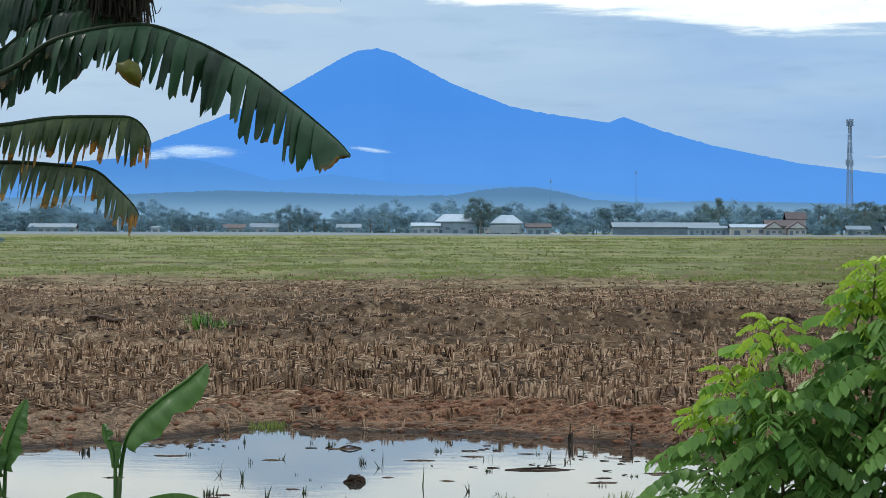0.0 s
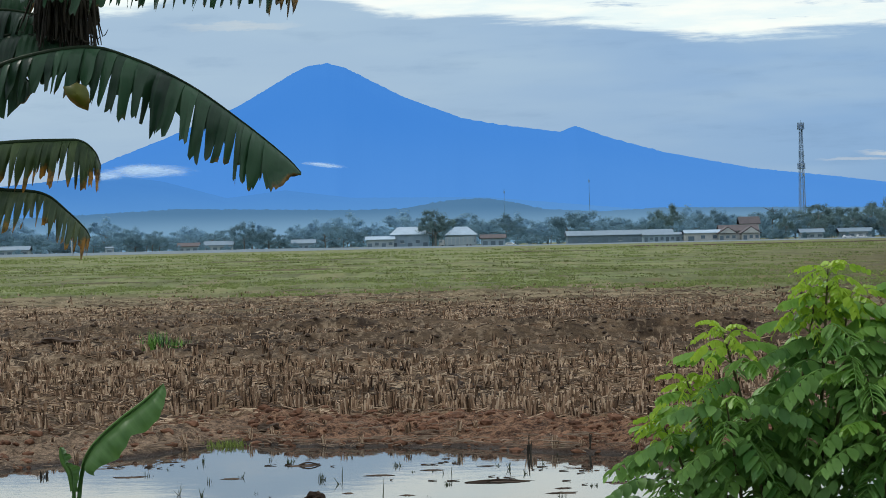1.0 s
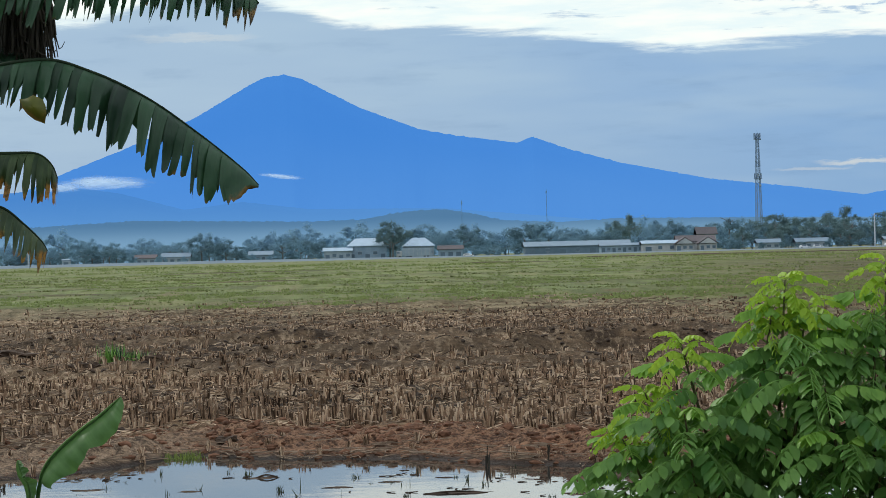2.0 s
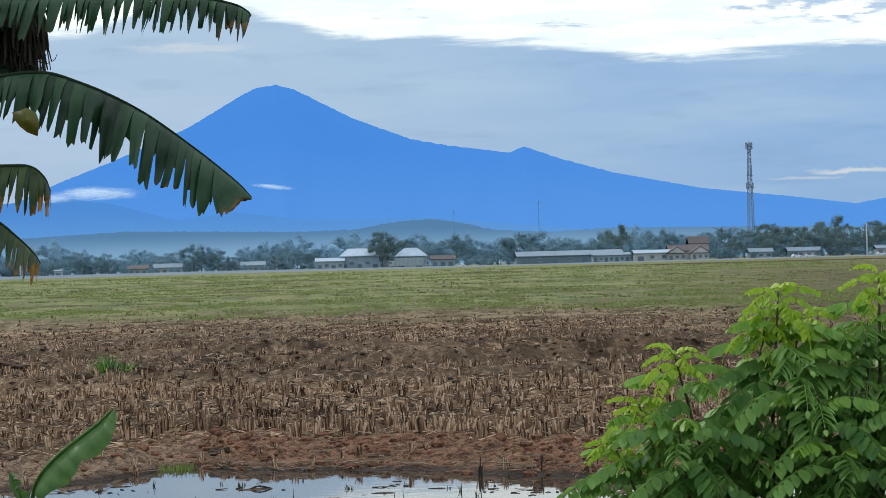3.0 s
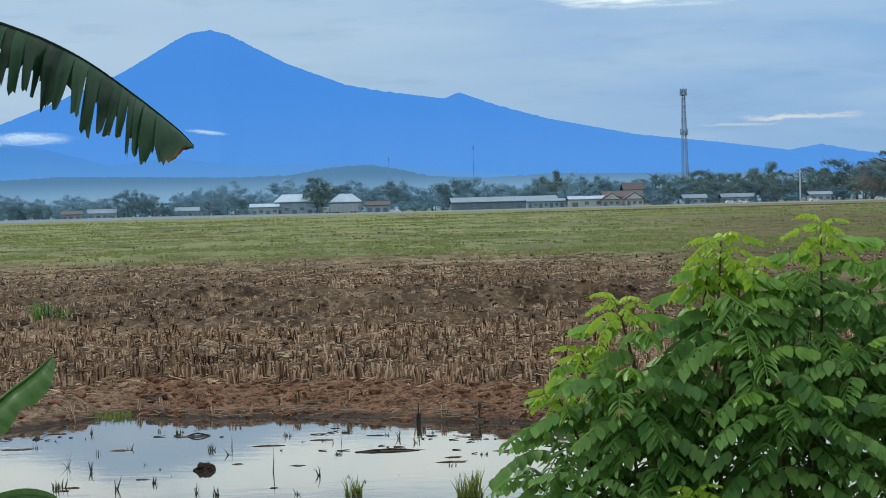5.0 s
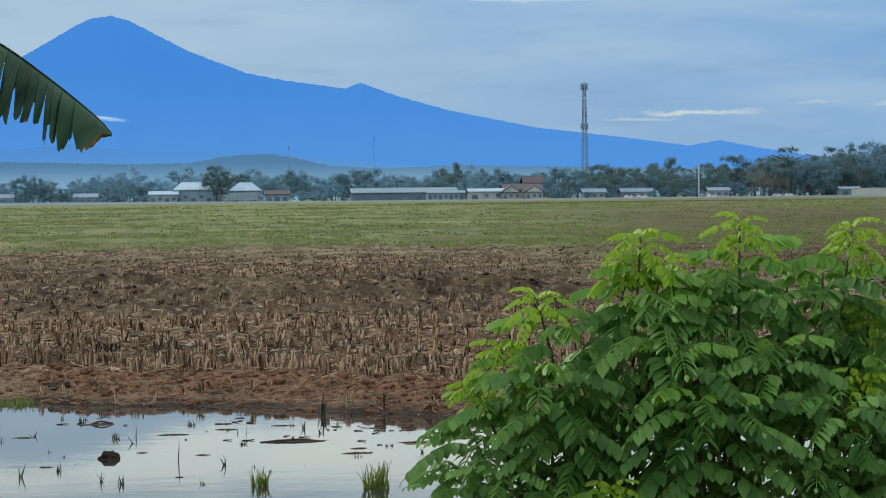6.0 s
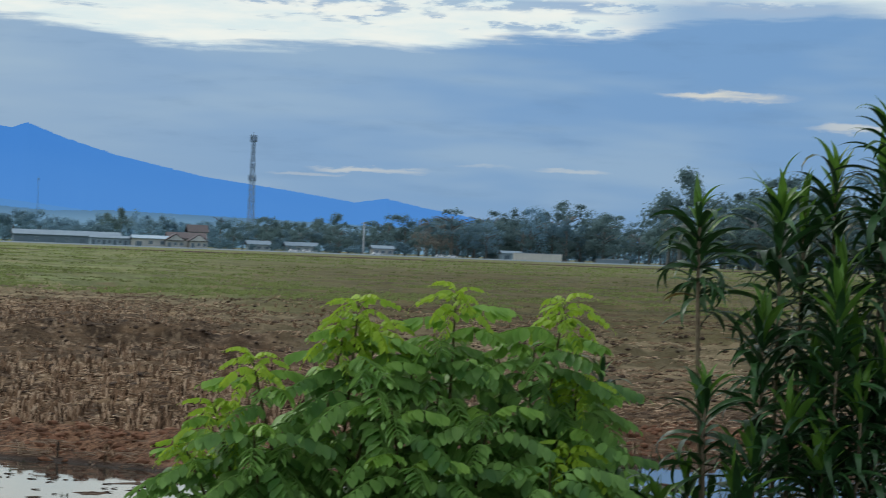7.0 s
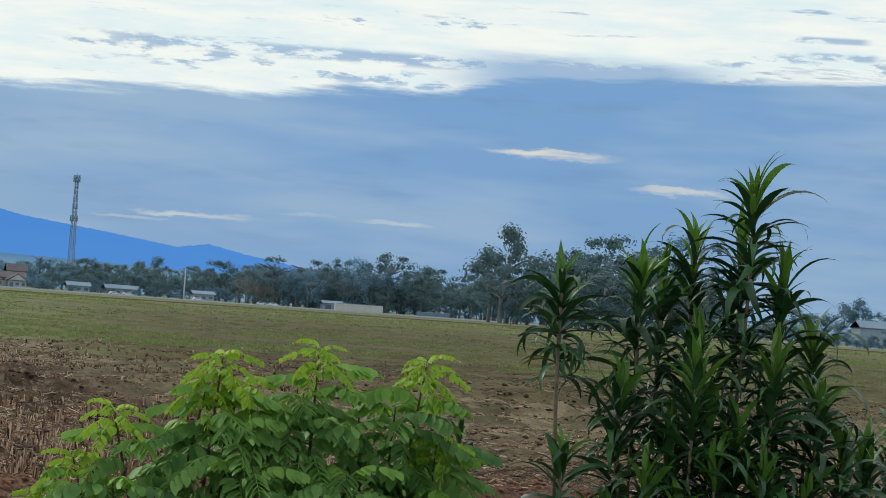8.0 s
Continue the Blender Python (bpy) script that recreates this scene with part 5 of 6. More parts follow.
for k, (x, y, w_, d_) in enumerate(((-0.95, 24.4, 0.30, 0.22), (0.78, 22.35, 0.62, 0.16), (1.9, 22.0, 0.28, 0.26), (0.30, 23.6, 0.20, 0.14), (-0.2, 23.2, 0.26, 0.10), (1.35, 21.2, 0.22, 0.12), (2.4, 22.9, 0.42, 0.18), (-1.55, 23.2, 0.18, 0.10), (-2.5, 23.6, 0.30, 0.16), (0.05, 21.3, 0.12, 0.08))):
    weed_pad(x, y, w_, d_, 2.7 * k + 1)
g = random.Random(90)
for k in range(22):
    x, y = g.uniform(-3.2, 4.0), g.uniform(19.6, 25.2)
    if y < shore_at(x) - 0.15:
        weed_pad(x, y, g.uniform(0.05, 0.22), g.uniform(0.03, 0.10), 40.0 + k)

# rotten straw floating on the pond in loose drifts
v, f = [], []
for x, y, w_, d_ in ((-0.93, 24.5, 0.35, 0.2), (0.75, 22.6, 0.5, 0.2), (1.5, 23.3, 0.5, 0.3), (2.24, 22.7, 0.5, 0.4), (0.47, 24.3, 0.4, 0.2), (3.0, 21.7, 0.5, 0.4), (-2.4, 24.6, 0.3, 0.2), (1.8, 22.0, 0.4, 0.2)):
    for _ in range(7):
        px, py, a = x + RNG.gauss(0, w_ * 0.6), y + RNG.gauss(0, d_ * 0.7), RNG.uniform(-0.9, 0.9)
        t = Vector((math.cos(a), math.sin(a), 0)) * RNG.uniform(0.01, 0.06)
        vv, ff = tube([Vector((px, py, -0.098)) - t, Vector((px, py, -0.092)) + t], [0.006, 0.003], 4)
        f += [tuple(i + len(v) for i in q) for q in ff]
        v += vv
for line in ([(-0.99, 24.42, -0.095), (-0.89, 24.42, -0.07), (-0.77, 24.42, -0.098)], [(0.55, 22.30, -0.097), (0.86, 22.36, -0.085), (1.12, 22.31, -0.098)]):
    vv, ff = tube(smooth_line(line, 9), [0.005, 0.007, 0.01, 0.007, 0.009, 0.006, 0.008, 0.005, 0.003], 5)
    f += [tuple(i + len(v) for i in q) for q in ff]
    v += vv
tagged(new("floating_straw", mesh("floating_straw", v, f, (clod_mat,))), "dark rotten straw floating in loose drifts", "straw", kind="stuff")


# ---- leafy bush with feathered leaves ----
def compound_leaf(seed, length, pairs, blade, mat, young=False):
    """A feathered leaf along +x: a drooping midrib with drooping paired leaflets and one at the tip."""
    g = random.Random(seed)
    sag = (0.30 if not young else 0.65) * length
    rib = smooth_line([(0, 0, 0), (0.35 * length, 0, 0.09 * length), (0.7 * length, 0, 0.02 * length - 0.3 * sag), (0.95 * length, 0, -0.9 * sag)], 12)
    verts, faces = tube(rib, np.linspace(0.0035, 0.0012, 12), 4)
    uvs = [(0, 0)] * len(verts)
    index = [0] * len(faces)
    for k in range(2 * pairs + 1):
        side = 0 if k == 2 * pairs else (1 if k % 2 else -1)
        f = 0.22 + 0.76 * ((k // 2) / max(1, pairs - 0.0)) if side else 1.0
        i = min(11, int(f * 11))
        p = Vector(rib[i])
        t = Vector(rib[min(11, i + 1)] - rib[max(0, i - 1)]).normalized()
        size = blade * (0.75 + 0.5 * math.sin(math.pi * min(1, f * 0.85 + 0.1))) * g.uniform(0.85, 1.12) * (0.8 if young else 1.0) * (1.0 if side else 0.6)
        out = t * (0.30 if side else 1.0) + Vector((0, side, 0)) * (0.9 if side else 0)
        out += Vector((0, 0, -g.uniform(0.35, 0.85) - (0.2 if young else 0)))
        out.normalize()
        flat_side = out.cross(Vector((0, 0, 1)))
        flat_side = (flat_side if flat_side.length > 0.05 else Vector((0, 1, 0))).normalized()
        up = flat_side.cross(out).normalized()
        base = len(verts)
        shape = (0.08, 0.44, 0.60, 0.60, 0.42, 0.06)
        curl = g.uniform(0.05, 0.30)
        for m, w_ in enumerate(shape):
            u = m / (len(shape) - 1)
            c = p + out * (size * u) - up * (curl * size * u * u)
            half = flat_side * (size * w_ * 0.5)
            lift = up * (0.16 * size * w_)
            verts += [c - half + lift, c, c + half + lift]
            uvs += [(u, 1), (u, 0), (u, 1)]
        for m in range(len(shape) - 1):
            q = base + 3 * m
            faces += [(q, q + 1, q + 4, q + 3), (q + 1, q + 2, q + 5, q + 4)]
    return mesh("leaf", verts, faces, (mat,), uvs, smooth=True)


BIG = [compound_leaf(40 + k, 0.25 + 0.016 * k, 7 + k % 2, 0.055, bush_mat) for k in range(6)]
MIDDLE = [compound_leaf(50 + k, 0.23, 7, 0.050, mid_mat) for k in range(3)]
YOUNG = [compound_leaf(60 + k, 0.19 + 0.02 * k, 7, 0.050, shoot_mat, True) for k in range(4)]
TIPS = ((1.60, 9.40, 1.90, 1), (1.56, 9.45, 1.80, 1), (1.70, 9.50, 1.80, 1), (2.00, 9.50, 1.95, 1), (2.42, 9.45, 1.92, 1), (1.21, 9.45, 1.68, 1), (1.08, 9.50, 1.49, 1), (1.00, 9.70, 1.33, 1),
        (2.50, 9.50, 1.62, 1), (2.42, 9.30, 1.36, 1), (1.45, 9.20, 0.98, 1), (1.84, 9.55, 1.70, 0), (2.20, 9.60, 1.74, 0), (2.52, 9.65, 1.62, 0), (1.40, 9.50, 1.36, 0), (1.72, 9.30, 1.50, 0),
        (2.10, 9.30, 1.50, 0), (2.40, 9.40, 1.42, 0), (1.30, 9.40, 1.25, 0), (1.90, 9.20, 1.25, 0), (0.98, 9.85, 1.18, 0), (0.92, 9.80, 0.98, 0), (2.58, 9.50, 1.28, 0), (1.08, 9.45, 1.02, 0),
        (2.20, 9.20, 1.05, 0), (1.60, 9.90, 1.62, 0), (2.05, 9.95, 1.68, 0), (2.40, 9.95, 1.45, 0), (1.35, 9.95, 1.30, 0), (1.85, 9.90, 1.35, 0), (1.75, 9.15, 1.32, 0), (2.3, 9.15, 1.3, 0), (1.95, 9.5, 1.78, 0), (2.32, 9.5, 1.75, 0), (1.66, 9.35, 1.66, 0), (1.2, 9.3, 1.42, 0), (2.55, 9.30, 1.00, 0), (2.65, 9.75, 1.22, 0), (2.80, 9.85, 1.12, 0), (2.95, 9.80, 1.16, 0), (2.75, 9.60, 1.00, 0), (3.05, 9.90, 1.00, 0))
FEET = ((1.45, 9.65), (1.95, 9.6), (2.40, 9.7))
bushes = [empty("bush", pose(x, y, 0.05), "green bush with feathered leaves and yellow-green shoots", "bush", "feather-leaved bushes") for x, y in FEET]
for k, (x, y, z, young) in enumerate(TIPS):
    which = min(range(3), key=lambda i: abs(FEET[i][0] - x))
    bush, (bx, by) = bushes[which], FEET[which]
    foot = (bx + 0.1 * math.cos(k * 2.4), by + 0.1 * math.sin(k * 2.4), 0.05)
    lx, ly = x - foot[0], y - foot[1]
    line = smooth_line([foot, (foot[0] + 0.35 * lx, foot[1] + 0.35 * ly, 0.05 + 0.5 * (z - 0.05)), (foot[0] + 0.8 * lx, foot[1] + 0.8 * ly, 0.05 + 0.84 * (z - 0.05)), (x, y, z - 0.02)], 60)
    base = Vector((bx, by, 0.05))
    v, f = tube(line - np.array(base), np.linspace(0.012, 0.003, 60), 5)
    part("stem", mesh("stem", v, f, (twig_mat,), smooth=True), bush)
    a = RNG.uniform(0, 6.28)
    for j in range(25 if young else 24 if z > 1.15 else 15):
        fresh = young and j < 12
        u = 1.0 - 0.010 * j if fresh else 1.0 - (0.038 if young else 0.028) * (j - (8.0 if young else -1.2))
        p = Vector(line[max(1, min(59, int(u * 59)))])
        a += 2.4 + RNG.uniform(-0.3, 0.3)
        steep = 0.9 - 0.10 * j if fresh else 0.40 - 0.07 * (j - (12 if young else 0))
        toward = Vector((math.cos(a), math.sin(a), max(-0.1, steep)))
        if z > 1.2 and p.z < 1.15 and RNG.random() < 0.5:
            continue
        kind = YOUNG if fresh else MIDDLE if (j < 2 and z > 1.3) or (young and j < 15) else BIG
        size = RNG.uniform(0.85, 1.15) * (0.52 + 0.026 * j if fresh else 1.0 if z > 1.15 else 0.85)
        m = Matrix.Translation(p - base) @ frame_along(toward, RNG.uniform(-0.3, 0.3)) @ Matrix.Scale(size, 4)
        part("leaf", kind[RNG.randrange(len(kind))], bush, m, "yellow-green young leaf" if kind is YOUNG else "")


# ---- dracaena clump ----
def lance_leaf(seed, length, wide, mat, droop):
    """A strap leaf: narrow foot, widest past the middle, arching over and hanging at its tip."""
    g = random.Random(seed)
    verts, faces, uvs = [], [], []
    n_ = 11
    x = z = 0.0
    bend, curl = g.uniform(-0.12, 0.12), g.uniform(0.8, 1.3)
    for k in range(n_):
        u = k / (n_ - 1)
        w_ = wide * (0.30 + 0.70 * math.sin(math.pi * min(1.0, 0.06 + 0.86 * u)) ** 1.1) * (1 - u**4)
        pitch = 0.18 - droop * (0.35 * u + 1.5 * curl * u**2.4)
        if k:
            x += length / (n_ - 1) * math.cos(pitch)
            z += length / (n_ - 1) * math.sin(pitch)
        side, tw = bend * length * u * u, 0.22 * math.sin(2.6 * u + seed)
        keel = 0.24 * w_ * (1 - 0.5 * u)
        verts += [(x, side - w_ / 2, z + keel + tw * w_ * 0.5), (x, side, z), (x, side + w_ / 2, z + keel - tw * w_ * 0.5)]
        uvs += [(u, 1), (u, 0), (u, 1)]
        if k:
            q = 3 * (k - 1)
            faces += [(q, q + 1, q + 4, q + 3), (q + 1, q + 2, q + 5, q + 4)]
    return mesh("leaf", verts, faces, (mat,), uvs, smooth=True)


OLD_BLADE = [lance_leaf(k, 0.24 + 0.016 * k, 0.034 + 0.006 * (k % 2), drac_mat, 0.35 + 0.17 * k) for k in range(7)]
NEW_BLADE = [lance_leaf(9 + k, 0.20 + 0.025 * k, 0.033, drac_young, 0.12 + 0.2 * k) for k in range(4)]
DRY_BLADE = [lance_leaf(15 + k, 0.22, 0.03, drac_dry, 0.8) for k in range(2)]


def dracaena(foot, canes, label, leaf_size=1.0):
    """A many-stemmed dracaena: bare canes, each with a crown of lance-shaped leaves. canes: x, y, top, leafy length, leaves."""
    fx, fy, fz = foot
    root = empty("dracaena", pose(fx, fy, fz), label, "dracaena", "dracaena clump")
    for n_, (x, y, top, leafy_run, leaves) in enumerate(canes):
        lx, ly, h = x - fx, y - fy, top - fz - 0.16
        line = smooth_line([(0, 0, 0), (0.55 * lx, 0.55 * ly, 0.4 * h), (0.92 * lx, 0.92 * ly, 0.75 * h), (lx, ly, h)], 30)
        v, f = tube(line, np.linspace(0.011, 0.006, 30), 6)
        part("cane", mesh("cane", v, f, (cane_mat,), smooth=True), root)
        a = RNG.uniform(0, 6.28)
        leaves = int(leaves * 1.5)
        leafy_run *= 1.12
        for j in range(leaves):
            u = j / (leaves - 1)
            drop = leafy_run * u**1.15
            i = max(1, min(29, int(29 * (1 - drop / max(h, 0.5)))))
            p = Vector(line[i])
            a += 2.4 + RNG.uniform(-0.7, 0.7)
            lift = 1.3 - 0.95 * min(1.0, u * 1.7) - 0.5 * max(0.0, u - 0.6) + RNG.uniform(-0.5, 0.45)
            toward = Vector((math.cos(a) * math.cos(lift), math.sin(a) * math.cos(lift), math.sin(lift)))
            if u > 0.9 and RNG.random() < 0.12:
                kind = DRY_BLADE
            else:
                kind = NEW_BLADE if u < 0.18 else OLD_BLADE
            size = leaf_size * RNG.uniform(0.65, 1.25) * (0.75 if u < 0.06 else 1.0)
            part("leaf", kind[RNG.randrange(len(kind))], root, Matrix.Translation(p) @ frame_along(toward, RNG.uniform(-0.5, 0.5)) @ Matrix.Scale(size, 4))
    return root


GREEN = "dark green dracaena with lance-shaped leaves on thin canes"
dracaena((3.20, 9.75, 0.1), ((2.99, 9.55, 2.43, 0.32, 36), (3.10, 9.85, 2.35, 0.34, 36), (3.02, 9.5, 1.74, 0.42, 30)), "slender dracaena with bare pale canes and tufted crowns", 0.85)
dracaena((3.45, 9.85, 0.1), ((3.41, 9.75, 2.50, 0.8, 56), (3.57, 9.9, 2.46, 0.8, 52), (3.29, 9.6, 2.02, 0.8, 52)), GREEN)
dracaena((3.75, 9.80, 0.1), ((3.85, 9.65, 2.86, 0.78, 62), (3.72, 9.95, 2.62, 0.9, 56), (3.90, 9.85, 2.66, 0.9, 56)), "tallest dracaena of the clump, dense dark green leaves")
dracaena((3.90, 9.60, 0.1), ((3.97, 9.6, 2.52, 0.9, 52), (3.87, 9.4, 2.14, 0.8, 52), (4.0, 9.7, 1.92, 0.8, 48)), GREEN)
dracaena((4.10, 9.75, 0.1), ((4.18, 9.7, 2.26, 0.6, 42), (4.25, 9.5, 1.82, 0.7, 44), (4.05, 9.4, 1.62, 0.7, 40)), GREEN)
dracaena((4.40, 9.80, 0.1), ((4.46, 9.7, 1.78, 0.7, 44), (4.62, 9.8, 1.86, 0.5, 32)), "low dracaena at the clump's edge")
dracaena((3.55, 9.55, 0.1), ((3.53, 9.4, 2.10, 0.85, 54), (3.65, 9.5, 1.95, 0.8, 50), (3.60, 9.3, 1.74, 0.8, 46)), GREEN)
dracaena((3.30, 9.50, 0.1), ((3.34, 9.4, 1.66, 0.7, 44), (3.20, 9.4, 1.50, 0.7, 40), (3.45, 9.3, 1.50, 0.7, 40), (3.10, 9.3, 1.36, 0.6, 34)), GREEN)
dracaena((3.80, 9.45, 0.1), ((3.80, 9.3, 1.72, 0.8, 46), (3.90, 9.3, 1.42, 0.5, 26)), GREEN)
dracaena((3.60, 9.75, 0.1), ((3.48, 9.5, 1.82, 0.9, 50), (3.72, 9.4, 1.88, 0.9, 50), (3.62, 9.6, 2.22, 0.9, 50)), GREEN)
dracaena((4.00, 9.55, 0.1), ((4.10, 9.45, 2.02, 0.7, 40),), GREEN)
dracaena((4.72, 9.70, 0.1), ((4.70, 9.6, 1.62, 0.7, 40),), "low dracaena at the clump's edge")
dracaena((2.92, 9.65, 0.1), ((2.86, 9.55, 1.32, 0.7, 30), (3.00, 9.6, 1.42, 0.8, 32), (2.80, 9.45, 1.10, 0.6, 28), (2.95, 9.4, 1.02, 0.6, 26)), "low dracaena shoots between bush and clump", 0.75)
dracaena((2.75, 9.80, 0.1), ((2.67, 9.75, 1.80, 0.30, 22), (2.72, 9.7, 1.42, 0.5, 30), (2.85, 9.8, 1.25, 0.5, 28)), "thin dracaena shoot beside the bush", 0.7)


# ---- banana plants ----
def banana_leaf(root, knots, width, mat, seed, tear=0.05, droop=1.25, ragged=0.25, side_turn=(0, 1, 0), rib=0.014, start=0.06, label="", depth=0.45, blunt=0.86, gape=0.0):
    """A torn banana leaf: an arching midrib, and on both sides hanging strips of blade split along the veins."""
    g = random.Random(seed)
    count = 120
    line = smooth_line(knots, count)
    origin = np.array(root.matrix_basis.translation)
    seg = np.linalg.norm(np.diff(line, axis=0), axis=1)
    run = np.concatenate([[0], np.cumsum(seg)])
    total = run[-1]
    rv, rf = tube(line - origin, np.linspace(rib, rib * 0.2, count), 6)
    leaf = part("leaf", mesh("midrib", rv, rf, (rib_mat,), smooth=True), root, None, label)
    for side in (-1, 1):
        verts, faces, uvs = [], [], []
        pos = start * total
        while pos < total * 0.995:
            long = min(g.uniform(0.5, 1.6) * tear, total - pos)
            if pos / total > blunt:
                long = total - pos
            swing, slip = g.gauss(0, 0.07), g.gauss(0, 0.06)
            strip = g.uniform(1 - ragged, 1.0)
            whole = min(0.9, max(0.02, g.gauss(depth, 0.18)))
            twist, tilt = g.gauss(0, 0.5), g.gauss(0, 0.35)
            cells, rows = max(3, int(long / 0.016)), 7
            base = len(verts)
            shrink = g.choice((0.1, 0.3, 0.45, 0.6, 0.8)) + gape
            for c in range(cells + 1):
                q = pos + long * (c / cells)
                f = q / total
                w_ = width * min(1.0, 0.55 + 1.7 * (f - start)) * (1.0 if f < blunt else max(0.08, 1 - 0.92 * ((f - blunt) / (1 - blunt)) ** 1.3))
                w_ *= strip * (1 + 0.10 * noise.noise(Vector((q * 6.0, seed, side)))) * g.uniform(0.88, 1.03) * (0.66 if side > 0 else 1.0)
                at = np.array([np.interp(q, run, line[:, d]) for d in range(3)])
                tan = np.array([np.interp(min(q + 0.02, total), run, line[:, d]) - np.interp(max(q - 0.02, 0), run, line[:, d]) for d in range(3)])
                tan /= np.linalg.norm(tan) + 1e-9
                out = np.array(side_turn, float) * side
                out -= tan * (out @ tan)
                out /= np.linalg.norm(out)
                down = np.array((0, 0, -1.0))
                p = at.copy()
                for r_ in range(rows + 1):
                    u = r_ / rows
                    ang = min(1.55, 0.25 + (droop + swing) * min(1.0, 1.9 * u))
                    if r_:
                        step_ = out * math.cos(ang) + down * math.sin(ang) + tan * (slip * u - 0.22 * (1 - max(0.0, f - 0.8) * 3))
                        p = p + step_ * (w_ / rows)
                    pull = (c / cells - 0.5) * shrink * min(long, 0.08) * (max(0.0, u - whole) / (1 - whole)) ** 1.1
                    wave = 0.006 * math.sin(9 * u + 40 * q) * u + twist * (c / cells - 0.5) * min(long, 0.08) * max(0.0, u - whole) + tilt * (c / cells - 0.5) * min(long, 0.08) * min(1.0, 3 * u)
                    verts.append(p - tan * pull + out * wave - origin)
                    uvs.append((q / total, u))
            for c in range(cells):
                for r_ in range(rows):
                    a = base + c * (rows + 1) + r_
                    faces.append((a, a + 1, a + rows + 2, a + rows + 1))
            pos += long
        part("blade", mesh("blade", verts, faces, (mat,), uvs, smooth=True), leaf)
    return leaf


banana = empty("banana_plant", pose(-2.75, 11.2, 0.0), "old banana plant with torn drooping leaves, browned at the edges", "banana plant")
v, f = tube(smooth_line([(0, 0, -0.1), (0.03, 0, 1.2), (0.2, -0.05, 2.3), (0.45, -0.1, 2.75)], 20), np.linspace(0.13, 0.06, 20), 12)
part("pseudostem", mesh("pseudostem", v, f, (stem_mat,), smooth=True), banana)
banana_leaf(banana, [(-2.45, 11.1, 2.55), (-1.92, 11.0, 2.67), (-1.67, 11.0, 2.82), (-1.33, 11.0, 2.885), (-1.11, 11.0, 2.83), (-0.87, 11.0, 2.71), (-0.65, 11.0, 2.55), (-0.47, 11.0, 2.40), (-0.40, 11.0, 2.325)], 0.355, ban_mat, 3, 0.045, 1.3, 0.24, start=0.37, depth=0.48, blunt=0.90, gape=0.12)
banana_leaf(banana, [(-2.45, 11.2, 2.60), (-2.0, 11.25, 2.76), (-1.78, 11.25, 2.93), (-1.60, 11.25, 2.975), (-1.42, 11.25, 2.94), (-1.33, 11.25, 2.86)], 0.26, ban_mat, 5, 0.06, 1.0, 0.2, start=0.3)
banana_leaf(banana, [(-2.45, 11.25, 2.8), (-2.05, 11.3, 3.0), (-1.8, 11.3, 3.08), (-1.58, 11.3, 3.06), (-1.42, 11.3, 2.98)], 0.3, ban_mat, 23, 0.05, 1.3, 0.3, start=0.2)
banana_leaf(banana, [(-2.45, 11.0, 2.40), (-1.92, 10.9, 2.44), (-1.67, 10.9, 2.475), (-1.42, 10.9, 2.482), (-1.33, 10.9, 2.475), (-1.275, 10.9, 2.43), (-1.25, 10.9, 2.37)], 0.25, ban_old, 7, 0.030, 1.3, 0.32, start=0.3, depth=0.35, blunt=0.99, gape=0.3)
banana_leaf(banana, [(-2.45, 11.0, 2.27), (-1.906, 10.95, 2.285), (-1.663, 10.95, 2.275), (-1.505, 10.95, 2.255), (-1.407, 10.95, 2.181), (-1.334, 10.95, 2.108), (-1.307, 10.95, 2.064)], 0.225, ban_pale, 11, 0.030, 1.35, 0.3, start=0.3, depth=0.25, blunt=0.96, gape=0.3)
banana_leaf(banana, [(-2.45, 11.2, 2.55), (-1.98, 11.3, 2.68), (-1.78, 11.3, 2.80), (-1.64, 11.3, 2.79), (-1.58, 11.3, 2.72)], 0.25, ban_mat, 17, 0.05, 1.3, 0.4, start=0.3)
banana_leaf(banana, [(-2.3, 11.1, 2.75), (-1.9, 11.0, 3.17), (-1.31, 11.0, 3.205), (-0.90, 11.0, 3.205), (-0.61, 11.0, 3.19), (-0.46, 11.0, 3.16), (-0.40, 11.0, 3.13), (-0.38, 11.0, 3.11)], 0.21, ban_mat, 13, 0.038, 1.35, 0.25, start=0.3, depth=0.04, blunt=0.97, gape=0.25)
for k, (y, dz, w_) in enumerate(((11.5, 0.22, 0.30), (11.55, 0.36, 0.40))):
    banana_leaf(banana, [(-2.5, y, 2.6 + dz), (-2.05, y, 2.82 + dz), (-1.85, y, 2.88 + dz), (-1.70, y, 2.86 + dz), (-1.58, y, 2.80 + dz)], w_, ban_mat, 41 + k, 0.07, 1.3, 0.25, start=0.1, depth=0.6)
# a yellowed lobe of torn blade, curled like a shallow cup
v, f, u = [], [], []
for i in range(7):
    for j in range(10):
        r_, a = i / 6, 2 * math.pi * j / 10
        wob = 1 + 0.55 * noise.noise(Vector((math.cos(a) * 1.5, math.sin(a) * 1.5, 3.0)))
        v.append((0.055 * r_ * wob * math.cos(a) - 0.02 * r_ * math.sin(a), 0.045 * r_ * r_ - 0.02 + 0.012 * math.sin(3 * a) * r_, 0.052 * r_ * wob * math.sin(a)))
        u.append((0.5, 0.5 + 0.4 * r_))
        if i:
            f.append(((i - 1) * 10 + j, (i - 1) * 10 + (j + 1) % 10, i * 10 + (j + 1) % 10, i * 10 + j))
